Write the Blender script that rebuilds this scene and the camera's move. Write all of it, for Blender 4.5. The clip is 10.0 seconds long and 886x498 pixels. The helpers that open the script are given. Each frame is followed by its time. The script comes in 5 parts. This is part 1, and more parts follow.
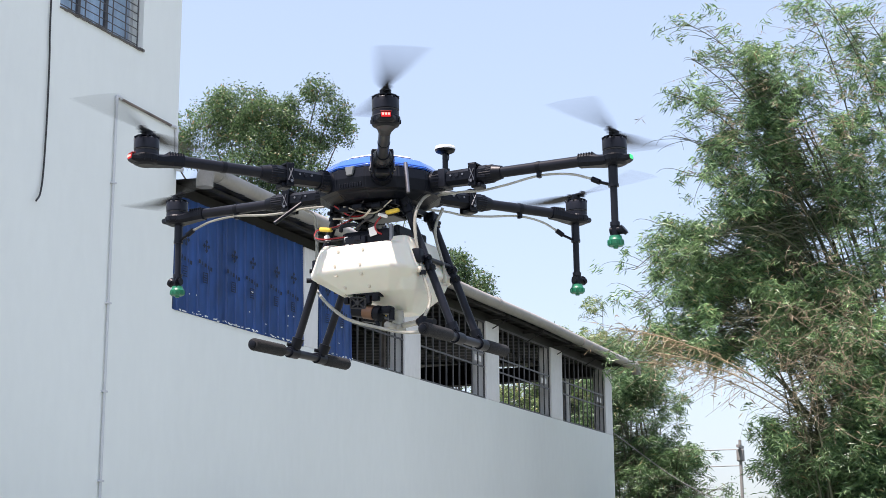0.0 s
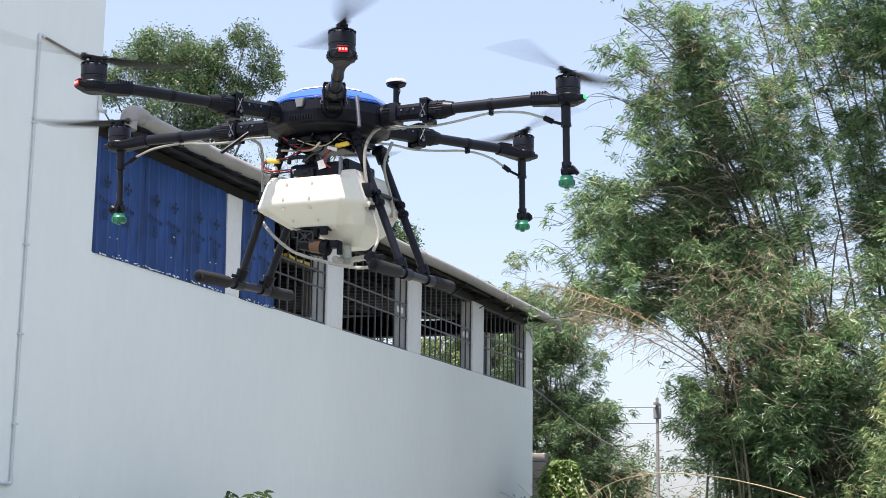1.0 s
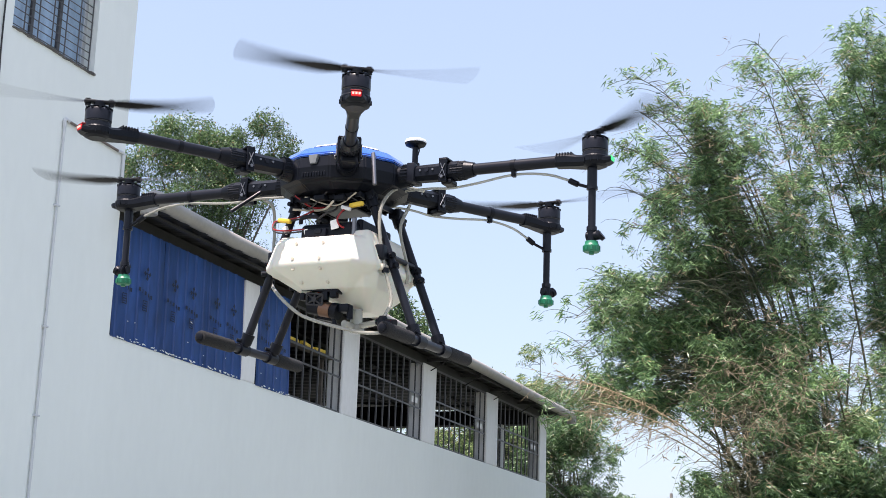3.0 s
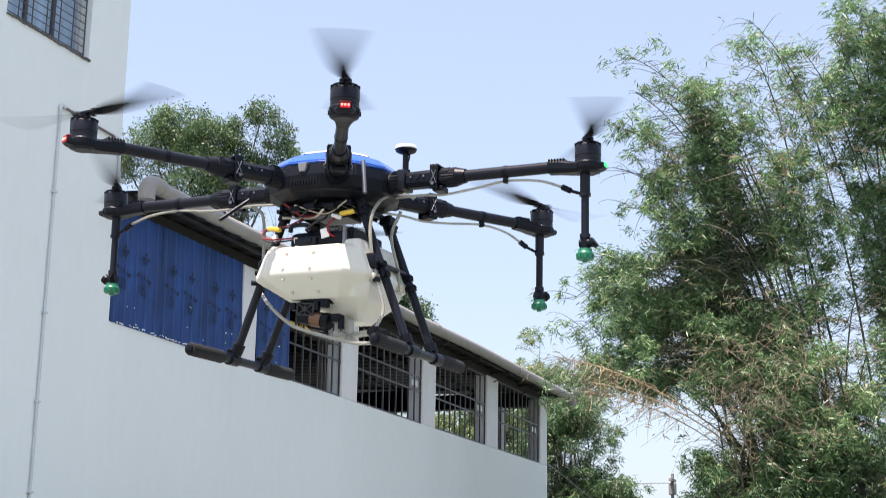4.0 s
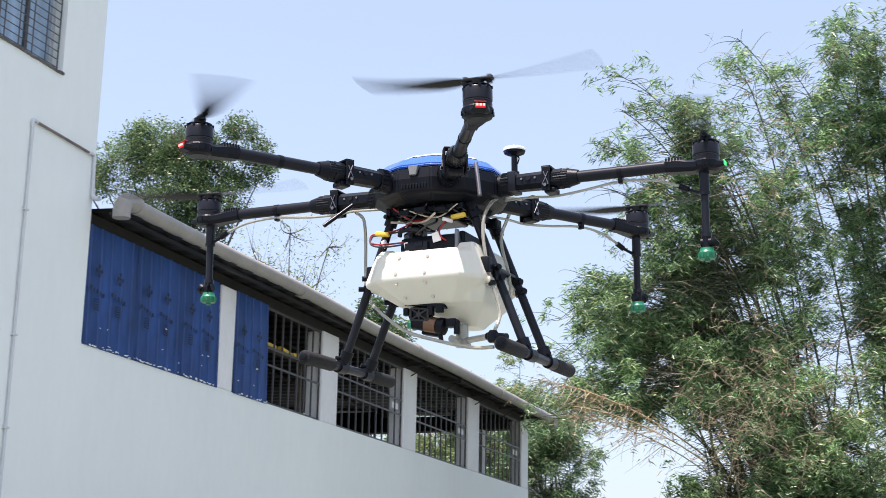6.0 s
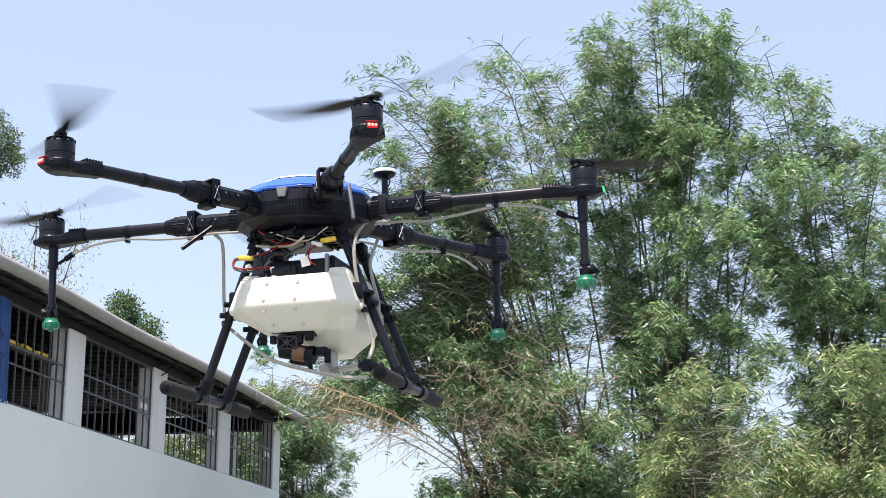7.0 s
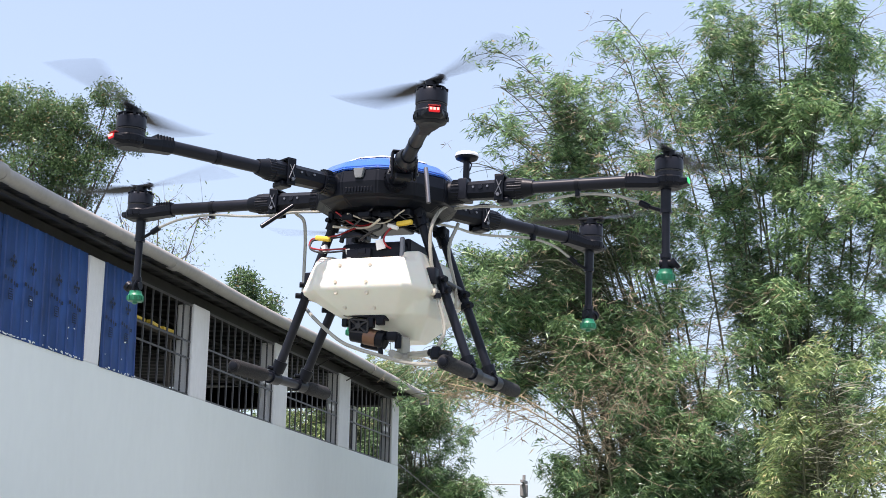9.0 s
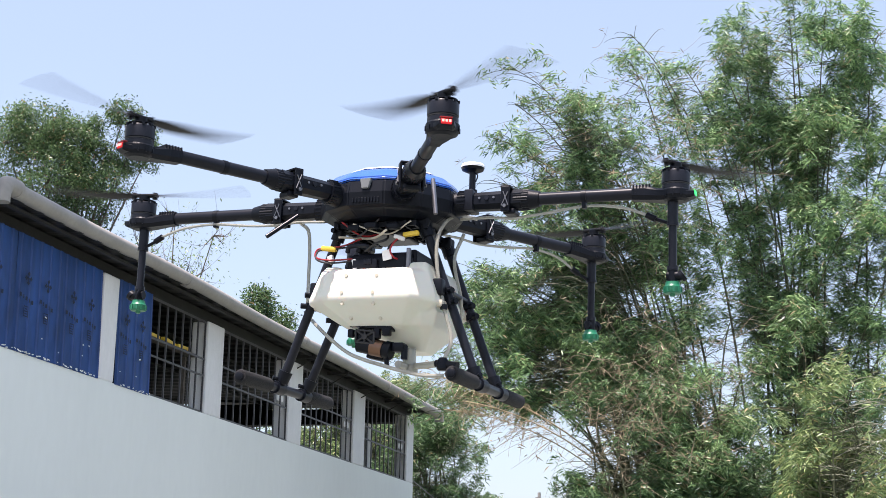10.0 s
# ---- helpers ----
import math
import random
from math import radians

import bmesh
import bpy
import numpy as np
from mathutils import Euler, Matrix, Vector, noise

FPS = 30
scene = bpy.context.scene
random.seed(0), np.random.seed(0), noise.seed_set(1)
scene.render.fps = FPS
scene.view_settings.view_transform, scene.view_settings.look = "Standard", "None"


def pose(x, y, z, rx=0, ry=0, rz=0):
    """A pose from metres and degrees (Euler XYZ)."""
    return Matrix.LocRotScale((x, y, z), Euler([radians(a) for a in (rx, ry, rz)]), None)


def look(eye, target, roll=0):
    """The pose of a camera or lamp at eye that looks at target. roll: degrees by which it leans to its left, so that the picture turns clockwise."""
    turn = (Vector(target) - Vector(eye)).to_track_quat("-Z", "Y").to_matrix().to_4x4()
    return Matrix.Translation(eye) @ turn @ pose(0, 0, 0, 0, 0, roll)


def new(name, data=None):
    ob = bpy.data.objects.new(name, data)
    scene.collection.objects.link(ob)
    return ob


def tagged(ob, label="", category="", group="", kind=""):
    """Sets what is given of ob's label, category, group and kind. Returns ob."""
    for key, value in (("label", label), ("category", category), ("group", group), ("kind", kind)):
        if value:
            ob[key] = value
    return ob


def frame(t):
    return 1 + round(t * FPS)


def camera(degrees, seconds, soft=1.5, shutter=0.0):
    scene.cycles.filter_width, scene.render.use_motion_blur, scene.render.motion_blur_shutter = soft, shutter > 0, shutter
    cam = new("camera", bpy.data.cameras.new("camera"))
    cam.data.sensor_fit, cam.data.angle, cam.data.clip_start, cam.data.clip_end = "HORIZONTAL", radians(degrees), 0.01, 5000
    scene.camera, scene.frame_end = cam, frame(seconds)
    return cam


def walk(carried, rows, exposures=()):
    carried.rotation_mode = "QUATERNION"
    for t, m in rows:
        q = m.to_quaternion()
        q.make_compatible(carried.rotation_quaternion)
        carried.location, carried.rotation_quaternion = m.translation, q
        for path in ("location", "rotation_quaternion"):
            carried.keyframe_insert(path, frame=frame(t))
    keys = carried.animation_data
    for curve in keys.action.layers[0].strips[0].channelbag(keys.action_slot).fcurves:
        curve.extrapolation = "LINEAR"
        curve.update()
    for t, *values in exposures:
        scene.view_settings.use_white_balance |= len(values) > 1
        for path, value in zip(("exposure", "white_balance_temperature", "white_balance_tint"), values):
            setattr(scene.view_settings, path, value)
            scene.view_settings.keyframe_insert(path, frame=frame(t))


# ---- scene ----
# ---- camera ----
cam = camera(32.2, 10.0, soft=0.42, shutter=0.18)
PATH = [
    (0, (9.041, -16.556, 1.191), (5.0768, -7.6392, 3.3759), -0.29),
    (0.5, (9.026, -16.533, 1.194), (5.1464, -7.5587, 3.2949), -0.04),
    (1, (9.028, -16.506, 1.202), (5.4907, -7.3441, 3.0827), 0.82),
    (1.5, (9.017, -16.516, 1.200), (5.5416, -7.3986, 3.3877), 1.56),
    (2, (9.044, -16.540, 1.185), (5.4542, -7.4844, 3.4466), 1.78),
    (2.5, (9.029, -16.536, 1.192), (5.4136, -7.5085, 3.5221), 1.72),
    (2.7, (9.018, -16.546, 1.189), (5.4231, -7.5283, 3.5889), 2.03),
    (3.8, (9.008, -16.558, 1.085), (5.4348, -7.5655, 3.6071), 1.16),
    (4, (9.016, -16.555, 1.081), (5.4344, -7.5290, 3.4699), 1.01),
    (4.5, (9.031, -16.570, 1.095), (5.3874, -7.3947, 2.6913), 1.51),
    (5, (9.002, -16.587, 1.125), (5.3002, -7.5658, 3.3425), 1.55),
    (5.2, (8.958, -16.547, 1.134), (5.2204, -7.6165, 3.6372), 1.49),
    (6.3, (8.698, -16.018, 1.292), (5.7600, -6.7926, 3.7955), 0.70),
    (6.5, (8.669, -15.950, 1.300), (6.2769, -6.5806, 3.8491), 0.06),
    (7, (8.624, -15.885, 1.312), (6.7343, -6.3917, 3.8242), 0.01),
    (7.5, (8.601, -15.877, 1.318), (6.5669, -6.3805, 3.6995), 0.54),
    (8, (8.571, -15.912, 1.317), (6.3250, -6.4508, 3.6495), 0.79),
    (8.5, (8.570, -15.933, 1.316), (5.9961, -6.5598, 3.6653), 1.05),
    (9, (8.578, -15.940, 1.321), (5.9560, -6.5805, 3.6708), 0.99),
    (9.5, (8.575, -15.945, 1.324), (5.8532, -6.6269, 3.7243), 0.93),
    (10, (8.584, -15.928, 1.326), (5.8728, -6.6211, 3.7804), 1.06),
]
walk(cam, [(t, look(eye, target, roll)) for t, eye, target, roll in PATH], exposures=[(0.0, 1.02, 6650, 23), (10.0, 1.02, 6650, 23)])
DRONE_PATH = [
    (0, (7.185, -12.812, 2.284), (0.16, 1.06, -92.68)),
    (0.5, (7.211, -12.766, 2.312), (0.18, 3.04, -92.53)),
    (1, (7.241, -12.769, 2.335), (-0.07, 2.46, -92.44)),
    (1.5, (7.252, -12.822, 2.340), (-0.35, 2.04, -92.51)),
    (2, (7.307, -12.925, 2.342), (-0.21, 1.73, -92.83)),
    (2.5, (7.315, -12.984, 2.370), (-0.22, 1.09, -93.32)),
    (4, (7.319, -13.056, 2.178), (-0.78, 1.28, -92.90)),
    (4.5, (7.322, -13.067, 2.177), (-0.52, 1.60, -93.18)),
    (5, (7.276, -13.030, 2.218), (-2.82, 1.97, -92.80)),
    (5.2, (7.244, -12.977, 2.238), (-5.06, 1.59, -92.60)),
    (6.3, (7.475, -12.456, 2.398), (2.59, 1.86, -93.29)),
    (6.5, (7.514, -12.395, 2.372), (3.13, 1.65, -93.48)),
    (7, (7.573, -12.346, 2.339), (1.18, 1.46, -93.44)),
    (7.5, (7.557, -12.351, 2.332), (-0.66, 1.41, -93.77)),
    (8, (7.514, -12.418, 2.314), (-1.21, 0.93, -94.51)),
    (8.5, (7.487, -12.461, 2.307), (-1.26, 0.96, -95.00)),
    (9, (7.466, -12.488, 2.312), (-1.35, 0.81, -95.26)),
    (9.5, (7.450, -12.505, 2.325), (-1.59, 0.58, -94.60)),
    (10, (7.451, -12.488, 2.331), (-1.49, 1.13, -93.88)),
]

# ---- light ----
SUN_TO = Vector((-0.12, -0.31, 0.94)).normalized()
world = bpy.data.worlds.new("world")
scene.world = world
world.use_nodes = True
wn = world.node_tree.nodes
sky = wn.new("ShaderNodeTexSky")
sky.sky_type = "NISHITA"
sky.sun_disc = False
sky.sun_elevation = math.asin(SUN_TO.z)
sky.sun_rotation = math.atan2(SUN_TO.x, SUN_TO.y)
sky.air_density, sky.dust_density, sky.ozone_density = 1.15, 2.4, 1.2
wn["Background"].inputs["Strength"].default_value = 0.15
haze = wn.new("ShaderNodeMix")
haze.data_type = "RGBA"
haze.inputs["Factor"].default_value = 0.5
haze.inputs[7].default_value = (1.90, 2.50, 2.83, 1)
world.node_tree.links.new(sky.outputs["Color"], haze.inputs[6])
world.node_tree.links.new(haze.outputs[2], wn["Background"].inputs["Color"])
sun = new("sun", bpy.data.lights.new("sun", "SUN"))
sun.data.energy, sun.data.angle, sun.data.color = 5.0, radians(0.6), (1.0, 0.95, 0.87)
sun.matrix_world = look(SUN_TO * 40, (0, 0, 0))


# ---- materials ----
def mat(name, colour, rough=0.6, metal=0.0, vary=0.12, scale=6.0, grain=90.0, bump=0.0, bump_scale=60.0, stretch=(1, 1, 1), **extra):
    """A surface with stains at one scale, grain at another, and a fine relief."""
    m = bpy.data.materials.new(name)
    m.use_nodes = True
    nt = m.node_tree
    n, l = nt.nodes, nt.links
    p = n["Principled BSDF"]
    p.inputs["Roughness"].default_value, p.inputs["Metallic"].default_value = rough, metal
    for key, value in extra.items():
        p.inputs[key.replace("_", " ").title().replace("Ior", "IOR")].default_value = value
    co = n.new("ShaderNodeTexCoord")
    mp = n.new("ShaderNodeMapping")
    mp.inputs["Scale"].default_value = stretch
    l.new(co.outputs["Object"], mp.inputs["Vector"])
    a, b = n.new("ShaderNodeTexNoise"), n.new("ShaderNodeTexNoise")
    a.inputs["Scale"].default_value, b.inputs["Scale"].default_value = scale, grain
    a.inputs["Detail"].default_value, b.inputs["Detail"].default_value = 6, 3
    l.new(mp.outputs[0], a.inputs["Vector"])
    l.new(mp.outputs[0], b.inputs["Vector"])
    mix = n.new("ShaderNodeMix")
    mix.data_type = "FLOAT"
    mix.inputs[0].default_value = 0.35
    l.new(a.outputs["Fac"], mix.inputs[2])
    l.new(b.outputs["Fac"], mix.inputs[3])
    ramp = n.new("ShaderNodeValToRGB")
    ramp.color_ramp.elements[0].position, ramp.color_ramp.elements[1].position = 0.3, 0.7
    ramp.color_ramp.elements[0].color = (*[c * (1 - vary) for c in colour], 1)
    ramp.color_ramp.elements[1].color = (*[min(1, c * (1 + vary)) for c in colour], 1)
    l.new(mix.outputs[0], ramp.inputs["Fac"])
    l.new(ramp.outputs["Color"], p.inputs["Base Color"])
    if bump:
        bp = n.new("ShaderNodeBump")
        bp.inputs["Strength"].default_value, bp.inputs["Distance"].default_value = bump, 0.01
        c = n.new("ShaderNodeTexNoise")
        c.inputs["Scale"].default_value, c.inputs["Detail"].default_value = bump_scale, 5
        l.new(co.outputs["Object"], c.inputs["Vector"])
        l.new(c.outputs["Fac"], bp.inputs["Height"])
        l.new(bp.outputs["Normal"], p.inputs["Normal"])
    return m


def leaf_mat(name, dark, light, dry=None, dry_share=0.0, through_light=0.38):
    """Leaves: each blade has its own green, some are dry; light shines through them."""
    m = bpy.data.materials.new(name)
    m.use_nodes = True
    n, l = m.node_tree.nodes, m.node_tree.links
    p = n["Principled BSDF"]
    geo = n.new("ShaderNodeNewGeometry")
    ramp = n.new("ShaderNodeValToRGB")
    e = ramp.color_ramp.elements
    e[0].color, e[1].color = (*dark, 1), (*light, 1)
    e[1].position = 1.0 - dry_share
    if dry:
        d = e.new(min(0.999, 1.0 - dry_share + 0.02))
        d.color = (*dry, 1)
    l.new(geo.outputs["Random Per Island"], ramp.inputs["Fac"])
    co, big = n.new("ShaderNodeTexCoord"), n.new("ShaderNodeTexNoise")
    big.inputs["Scale"].default_value = 0.7
    l.new(co.outputs["Object"], big.inputs["Vector"])
    hsv = n.new("ShaderNodeHueSaturation")
    mr = n.new("ShaderNodeMapRange")
    mr.inputs["From Min"].default_value, mr.inputs["From Max"].default_value = 0.3, 0.7
    mr.inputs["To Min"].default_value, mr.inputs["To Max"].default_value = 0.75, 1.3
    l.new(big.outputs["Fac"], mr.inputs["Value"])
    l.new(mr.outputs[0], hsv.inputs["Value"])
    l.new(ramp.outputs["Color"], hsv.inputs["Color"])
    l.new(hsv.outputs["Color"], p.inputs["Base Color"])
    p.inputs["Roughness"].default_value, p.inputs["Specular IOR Level"].default_value = 0.36, 0.52
    tr = n.new("ShaderNodeBsdfTranslucent")
    l.new(hsv.outputs["Color"], tr.inputs["Color"])
    mx = n.new("ShaderNodeMixShader")
    mx.inputs[0].default_value = through_light
    l.new(p.outputs[0], mx.inputs[1])
    l.new(tr.outputs[0], mx.inputs[2])
    l.new(mx.outputs[0], n["Material Output"].inputs["Surface"])
    return m


def glow(name, colour, strength):
    m = bpy.data.materials.new(name)
    m.use_nodes = True
    p = m.node_tree.nodes["Principled BSDF"]
    p.inputs["Base Color"].default_value = (*colour, 1)
    p.inputs["Emission Color"].default_value = (*colour, 1)
    p.inputs["Emission Strength"].default_value = strength
    return m


WALL = mat("pale_wall_paint", (0.79, 0.825, 0.795), 0.75, vary=0.035, scale=0.7, grain=9, bump=0.10, bump_scale=25, stretch=(1, 1, 0.35))
COLUMN = mat("column_paint", (0.74, 0.74, 0.73), 0.75, vary=0.07, scale=2.5, grain=20, bump=0.25, bump_scale=30, stretch=(1, 1, 0.5))
PLINTH = mat("blue_plinth_paint", (0.045, 0.15, 0.24), 0.6, vary=0.18, scale=1.5, grain=14, bump=0.2)
BLUE_SHEET = mat("blue_sheet_metal", (0.012, 0.050, 0.180), 0.45, vary=0.55, scale=2.2, grain=12, bump=0.08, stretch=(1, 1, 0.3))
PRINT = mat("sheet_print", (0.006, 0.014, 0.040), 0.6, vary=0.3, scale=9, grain=60)
# Inner walls, floor and beams: near-black, the room's shade put into the colour.
ROOM_SHADE = mat("room_shade", (0.022, 0.021, 0.021), 0.9, vary=0.2, scale=2)
ROOF = mat("roof_sheet", (0.013, 0.0125, 0.0125), 0.6, vary=0.25, scale=3, grain=25, bump=0.1)
PVC = mat("grey_pvc", (0.30, 0.285, 0.26), 0.5, vary=0.15, scale=3, grain=22, bump=0.1, bump_scale=15)
CONDUIT = mat("white_conduit", (0.58, 0.60, 0.62), 0.5, vary=0.08, scale=5)
GRILLE = mat("grille_paint", (0.070, 0.069, 0.072), 0.5, vary=0.3, scale=8, grain=60)
BROWN_RUN = mat("brown_conduit", (0.17, 0.14, 0.125), 0.7, vary=0.45, scale=9, grain=60)
CABLE = mat("black_cable", (0.02, 0.02, 0.02), 0.5)
YELLOW = mat("yellow_plastic", (0.80, 0.55, 0.06), 0.4)
GLASS = mat("window_glass", (0.30, 0.42, 0.55), 0.12, vary=0.35, scale=2.2, stretch=(1, 3, 0.6), specular_ior_level=0.8)
ALU = mat("aluminium", (0.60, 0.61, 0.62), 0.35, 0.8)
MORTAR = mat("rough_mortar", (0.16, 0.15, 0.14), 0.9, vary=0.4, scale=14, bump=0.8, bump_scale=40)
CARBON = mat("carbon_tube", (0.0105, 0.0120, 0.0175), 0.30, vary=0.25, scale=12, grain=240, specular_ior_level=0.19)
PLASTIC = mat("black_plastic", (0.0038, 0.0052, 0.0090), 0.38, vary=0.2, scale=14, grain=300, bump=0.05, bump_scale=400, specular_ior_level=0.17)
FOAM = mat("black_foam", (0.0040, 0.0043, 0.0055), 0.85, vary=0.2, scale=20, grain=300, bump=0.3, bump_scale=500)
BLADE = mat("carbon_blade", (0.006, 0.0065, 0.008), 0.4, vary=0.2, scale=20, specular_ior_level=0.25)
COVER = mat("blue_cover", (0.015, 0.10, 0.46), 0.22, vary=0.06, scale=6, coat_weight=0.6)
PEARL = mat("white_cap_and_sheen", (0.80, 0.81, 0.82), 0.3, vary=0.04)
TANK = mat("tank_polyethylene", (0.66, 0.655, 0.565), 0.30, vary=0.03, scale=7, grain=60, bump=0.04, bump_scale=40, subsurface_weight=0.15, subsurface_scale=0.02)
CREAM = mat("cream_cap", (0.55, 0.50, 0.40), 0.5)
HOSE = mat("clear_hose", (0.52, 0.51, 0.44), 0.22, vary=0.08, scale=30, transmission_weight=0.55)
GREEN_CAP = mat("green_nozzle_cap", (0.003, 0.14, 0.070), 0.4)
STEEL = mat("steel", (0.20, 0.20, 0.21), 0.38, 0.9)
DARK_STEEL = mat("dark_steel", (0.020, 0.0195, 0.019), 0.6, vary=0.3, scale=6, grain=40)
COPPER = mat("copper_motor", (0.17, 0.095, 0.060), 0.35, 0.7)
RED_WIRE = mat("red_wire", (0.30, 0.010, 0.012), 0.4)
WHITE_TAG = mat("white_tag", (0.75, 0.75, 0.73), 0.5)
BADGE = mat("pale_badge", (0.16, 0.17, 0.17), 0.3)
RED_LED = glow("red_led", (0.55, 0.008, 0.010), 0.30)
PINK_LED = glow("red_led_core", (1.0, 0.22, 0.18), 1.4)
GREEN_LED = glow("green_led", (0.0, 0.8, 0.16), 0.7)
GREEN_LENS = mat("green_lens", (0.01, 0.16, 0.06), 0.3)
RED_LENS = mat("red_lens", (0.22, 0.006, 0.006), 0.3)
SOIL = mat("dusty_soil", (0.165, 0.182, 0.165), 0.95, vary=0.45, scale=1.2, grain=14, bump=0.6, bump_scale=12)
BARK = mat("bark", (0.11, 0.095, 0.08), 0.9, vary=0.35, scale=4, grain=30, bump=0.6, bump_scale=30)
CULM = mat("bamboo_culm", (0.075, 0.085, 0.045), 0.55, vary=0.35, scale=1.5, grain=20)
DRY_CULM = mat("dry_bamboo", (0.36, 0.29, 0.18), 0.65, vary=0.3, scale=3, grain=25)
TANGLE_TWIG = mat("dead_twig", (0.21, 0.165, 0.115), 0.8, vary=0.35, scale=3, grain=25)
TWIG = mat("dry_twig", (0.25, 0.215, 0.13), 0.8, vary=0.35, scale=3, grain=25)
CONCRETE = mat("concrete", (0.24, 0.24, 0.23), 0.85, vary=0.15, scale=3, bump=0.3)
PINK_BLOCK = mat("pinkish_block", (0.36, 0.32, 0.30), 0.9, vary=0.2, scale=3, bump=0.4)
HUT = mat("tan_render", (0.42, 0.35, 0.27), 0.9, vary=0.15, scale=1.5)
RED_CLOTH = mat("red_cloth", (0.42, 0.025, 0.03), 0.8, vary=0.3, scale=12)
BAMBOO_LEAF = leaf_mat("bamboo_leaf", (0.032, 0.100, 0.046), (0.30, 0.47, 0.20), (0.42, 0.36, 0.20), 0.05, 0.28)
PALE_LEAF = leaf_mat("pale_bamboo_leaf", (0.055, 0.125, 0.046), (0.31, 0.40, 0.16), (0.42, 0.36, 0.19), 0.07, 0.28)
# Dark greens; on the lower bamboo they paint in the canopy's shade.
DARK_AND_SHADE_LEAF = leaf_mat("dark_and_shade_leaf", (0.024, 0.072, 0.032), (0.17, 0.29, 0.12), (0.26, 0.21, 0.10), 0.03, 0.22)
TREE_LEAF = leaf_mat("tree_leaf", (0.026, 0.070, 0.030), (0.17, 0.27, 0.11), (0.28, 0.19, 0.09), 0.05)
CREEPER_LEAF = leaf_mat("creeper_leaf", (0.05, 0.13, 0.03), (0.25, 0.38, 0.11))
SHRUB_LEAF = leaf_mat("shrub_leaf", (0.025, 0.065, 0.014), (0.11, 0.18, 0.045), (0.30, 0.25, 0.18), 0.05)
GRASS_BLADE = leaf_mat("grass_blade", (0.14, 0.18, 0.09), (0.38, 0.42, 0.30), (0.46, 0.43, 0.33), 0.2)
DRY_LEAF = leaf_mat("dry_leaf", (0.16, 0.13, 0.085), (0.34, 0.28, 0.18))


# ---- mesh helpers ----
def link(name, bm, material, parent=None, smooth=False):
    me = bpy.data.meshes.new(name)
    bm.to_mesh(me)
    bm.free()
    if smooth:
        for f in me.polygons:
            f.use_smooth = True
        me.set_sharp_from_angle(angle=radians(38))
    me.materials.append(material)
    ob = new(name, me)
    ob.parent = parent
    return ob


def part(name, bm, material, parent, label="", smooth=True):
    ob = link(name, bm, material, parent, smooth)
    return tagged(ob, label) if label else ob


def same(name, ob, parent, m):
    """Another object on the same mesh."""
    o = new(name, ob.data)
    o.parent = parent
    o.matrix_basis = m
    return o


def box(bm, centre, size, turn=None, bevel=0.0):
    m = Matrix.Translation(centre) @ (turn or Matrix()) @ Matrix.Diagonal((*size, 1))
    made = bmesh.ops.create_cube(bm, size=1, matrix=m)
    if bevel:
        edges = list({e for v in made["verts"] for e in v.link_edges})
        bmesh.ops.bevel(bm, geom=edges, offset=bevel, segments=2, profile=0.5, affect="EDGES")
    return bm


def rod(bm, a, b, r, r2=None, seg=14):
    a, b = Vector(a), Vector(b)
    d = b - a
    m = Matrix.Translation((a + b) / 2) @ d.to_track_quat("Z", "Y").to_matrix().to_4x4()
    bmesh.ops.create_cone(bm, cap_ends=True, segments=seg, radius1=r, radius2=r if r2 is None else r2, depth=d.length, matrix=m)
    return bm


def lathe(bm, rings, seg=24, m=None):
    """Rings of (radius, height) turned round z."""
    m = m or Matrix()
    loops = [[bm.verts.new(m @ Vector((r * math.cos(2 * math.pi * k / seg), r * math.sin(2 * math.pi * k / seg), z))) for k in range(seg)] for r, z in rings]
    for a, b in zip(loops, loops[1:]):
        for k in range(seg):
            bm.faces.new((a[k], a[(k + 1) % seg], b[(k + 1) % seg], b[k]))
    bm.faces.new(list(reversed(loops[0])))
    bm.faces.new(loops[-1])
    return bm


def smooth_path(points, steps=6):
    """Catmull-Rom through the points."""
    p = [Vector(q) for q in points]
    p = [p[0] * 2 - p[1]] + p + [p[-1] * 2 - p[-2]]
    out = []
    for a, b, c, d in zip(p, p[1:], p[2:], p[3:]):
        for k in range(steps):
            t = k / steps
            out.append(0.5 * (2 * b + (c - a) * t + (2 * a - 5 * b + 4 * c - d) * t * t + (3 * b - a - 3 * c + d) * t ** 3))
    return out + [p[-2]]


def tube(bm, points, r, seg=8, taper=None, steps=6):
    pts = smooth_path(points, steps) if steps else [Vector(p) for p in points]
    side = None
    loops = []
    for i, p in enumerate(pts):
        d = (pts[min(i + 1, len(pts) - 1)] - pts[max(i - 1, 0)]).normalized()
        if side is None:
            side = d.orthogonal().normalized()
        side = (side - d * side.dot(d)).normalized()
        up = d.cross(side)
        rr = r if taper is None else r + (taper - r) * i / (len(pts) - 1)
        loops.append([bm.verts.new(p + rr * (math.cos(2 * math.pi * k / seg) * side + math.sin(2 * math.pi * k / seg) * up)) for k in range(seg)])
    for a, b in zip(loops, loops[1:]):
        for k in range(seg):
            bm.faces.new((a[k], a[(k + 1) % seg], b[(k + 1) % seg], b[k]))
    bm.faces.new(list(reversed(loops[0])))
    bm.faces.new(loops[-1])
    return bm


def empty(name, m, label, category, group="", kind=""):
    ob = new(name)
    ob.empty_display_size = 0.2
    ob.matrix_basis = m
    return tagged(ob, label, category, group, kind)


def ground_z(x, y):
    """The yard is level by the camera and rises towards the wall and beyond."""
    k = min(1.0, max(0.0, (6.0 - x) / 6.0))
    return 0.6 * k * k * (3 - 2 * k)


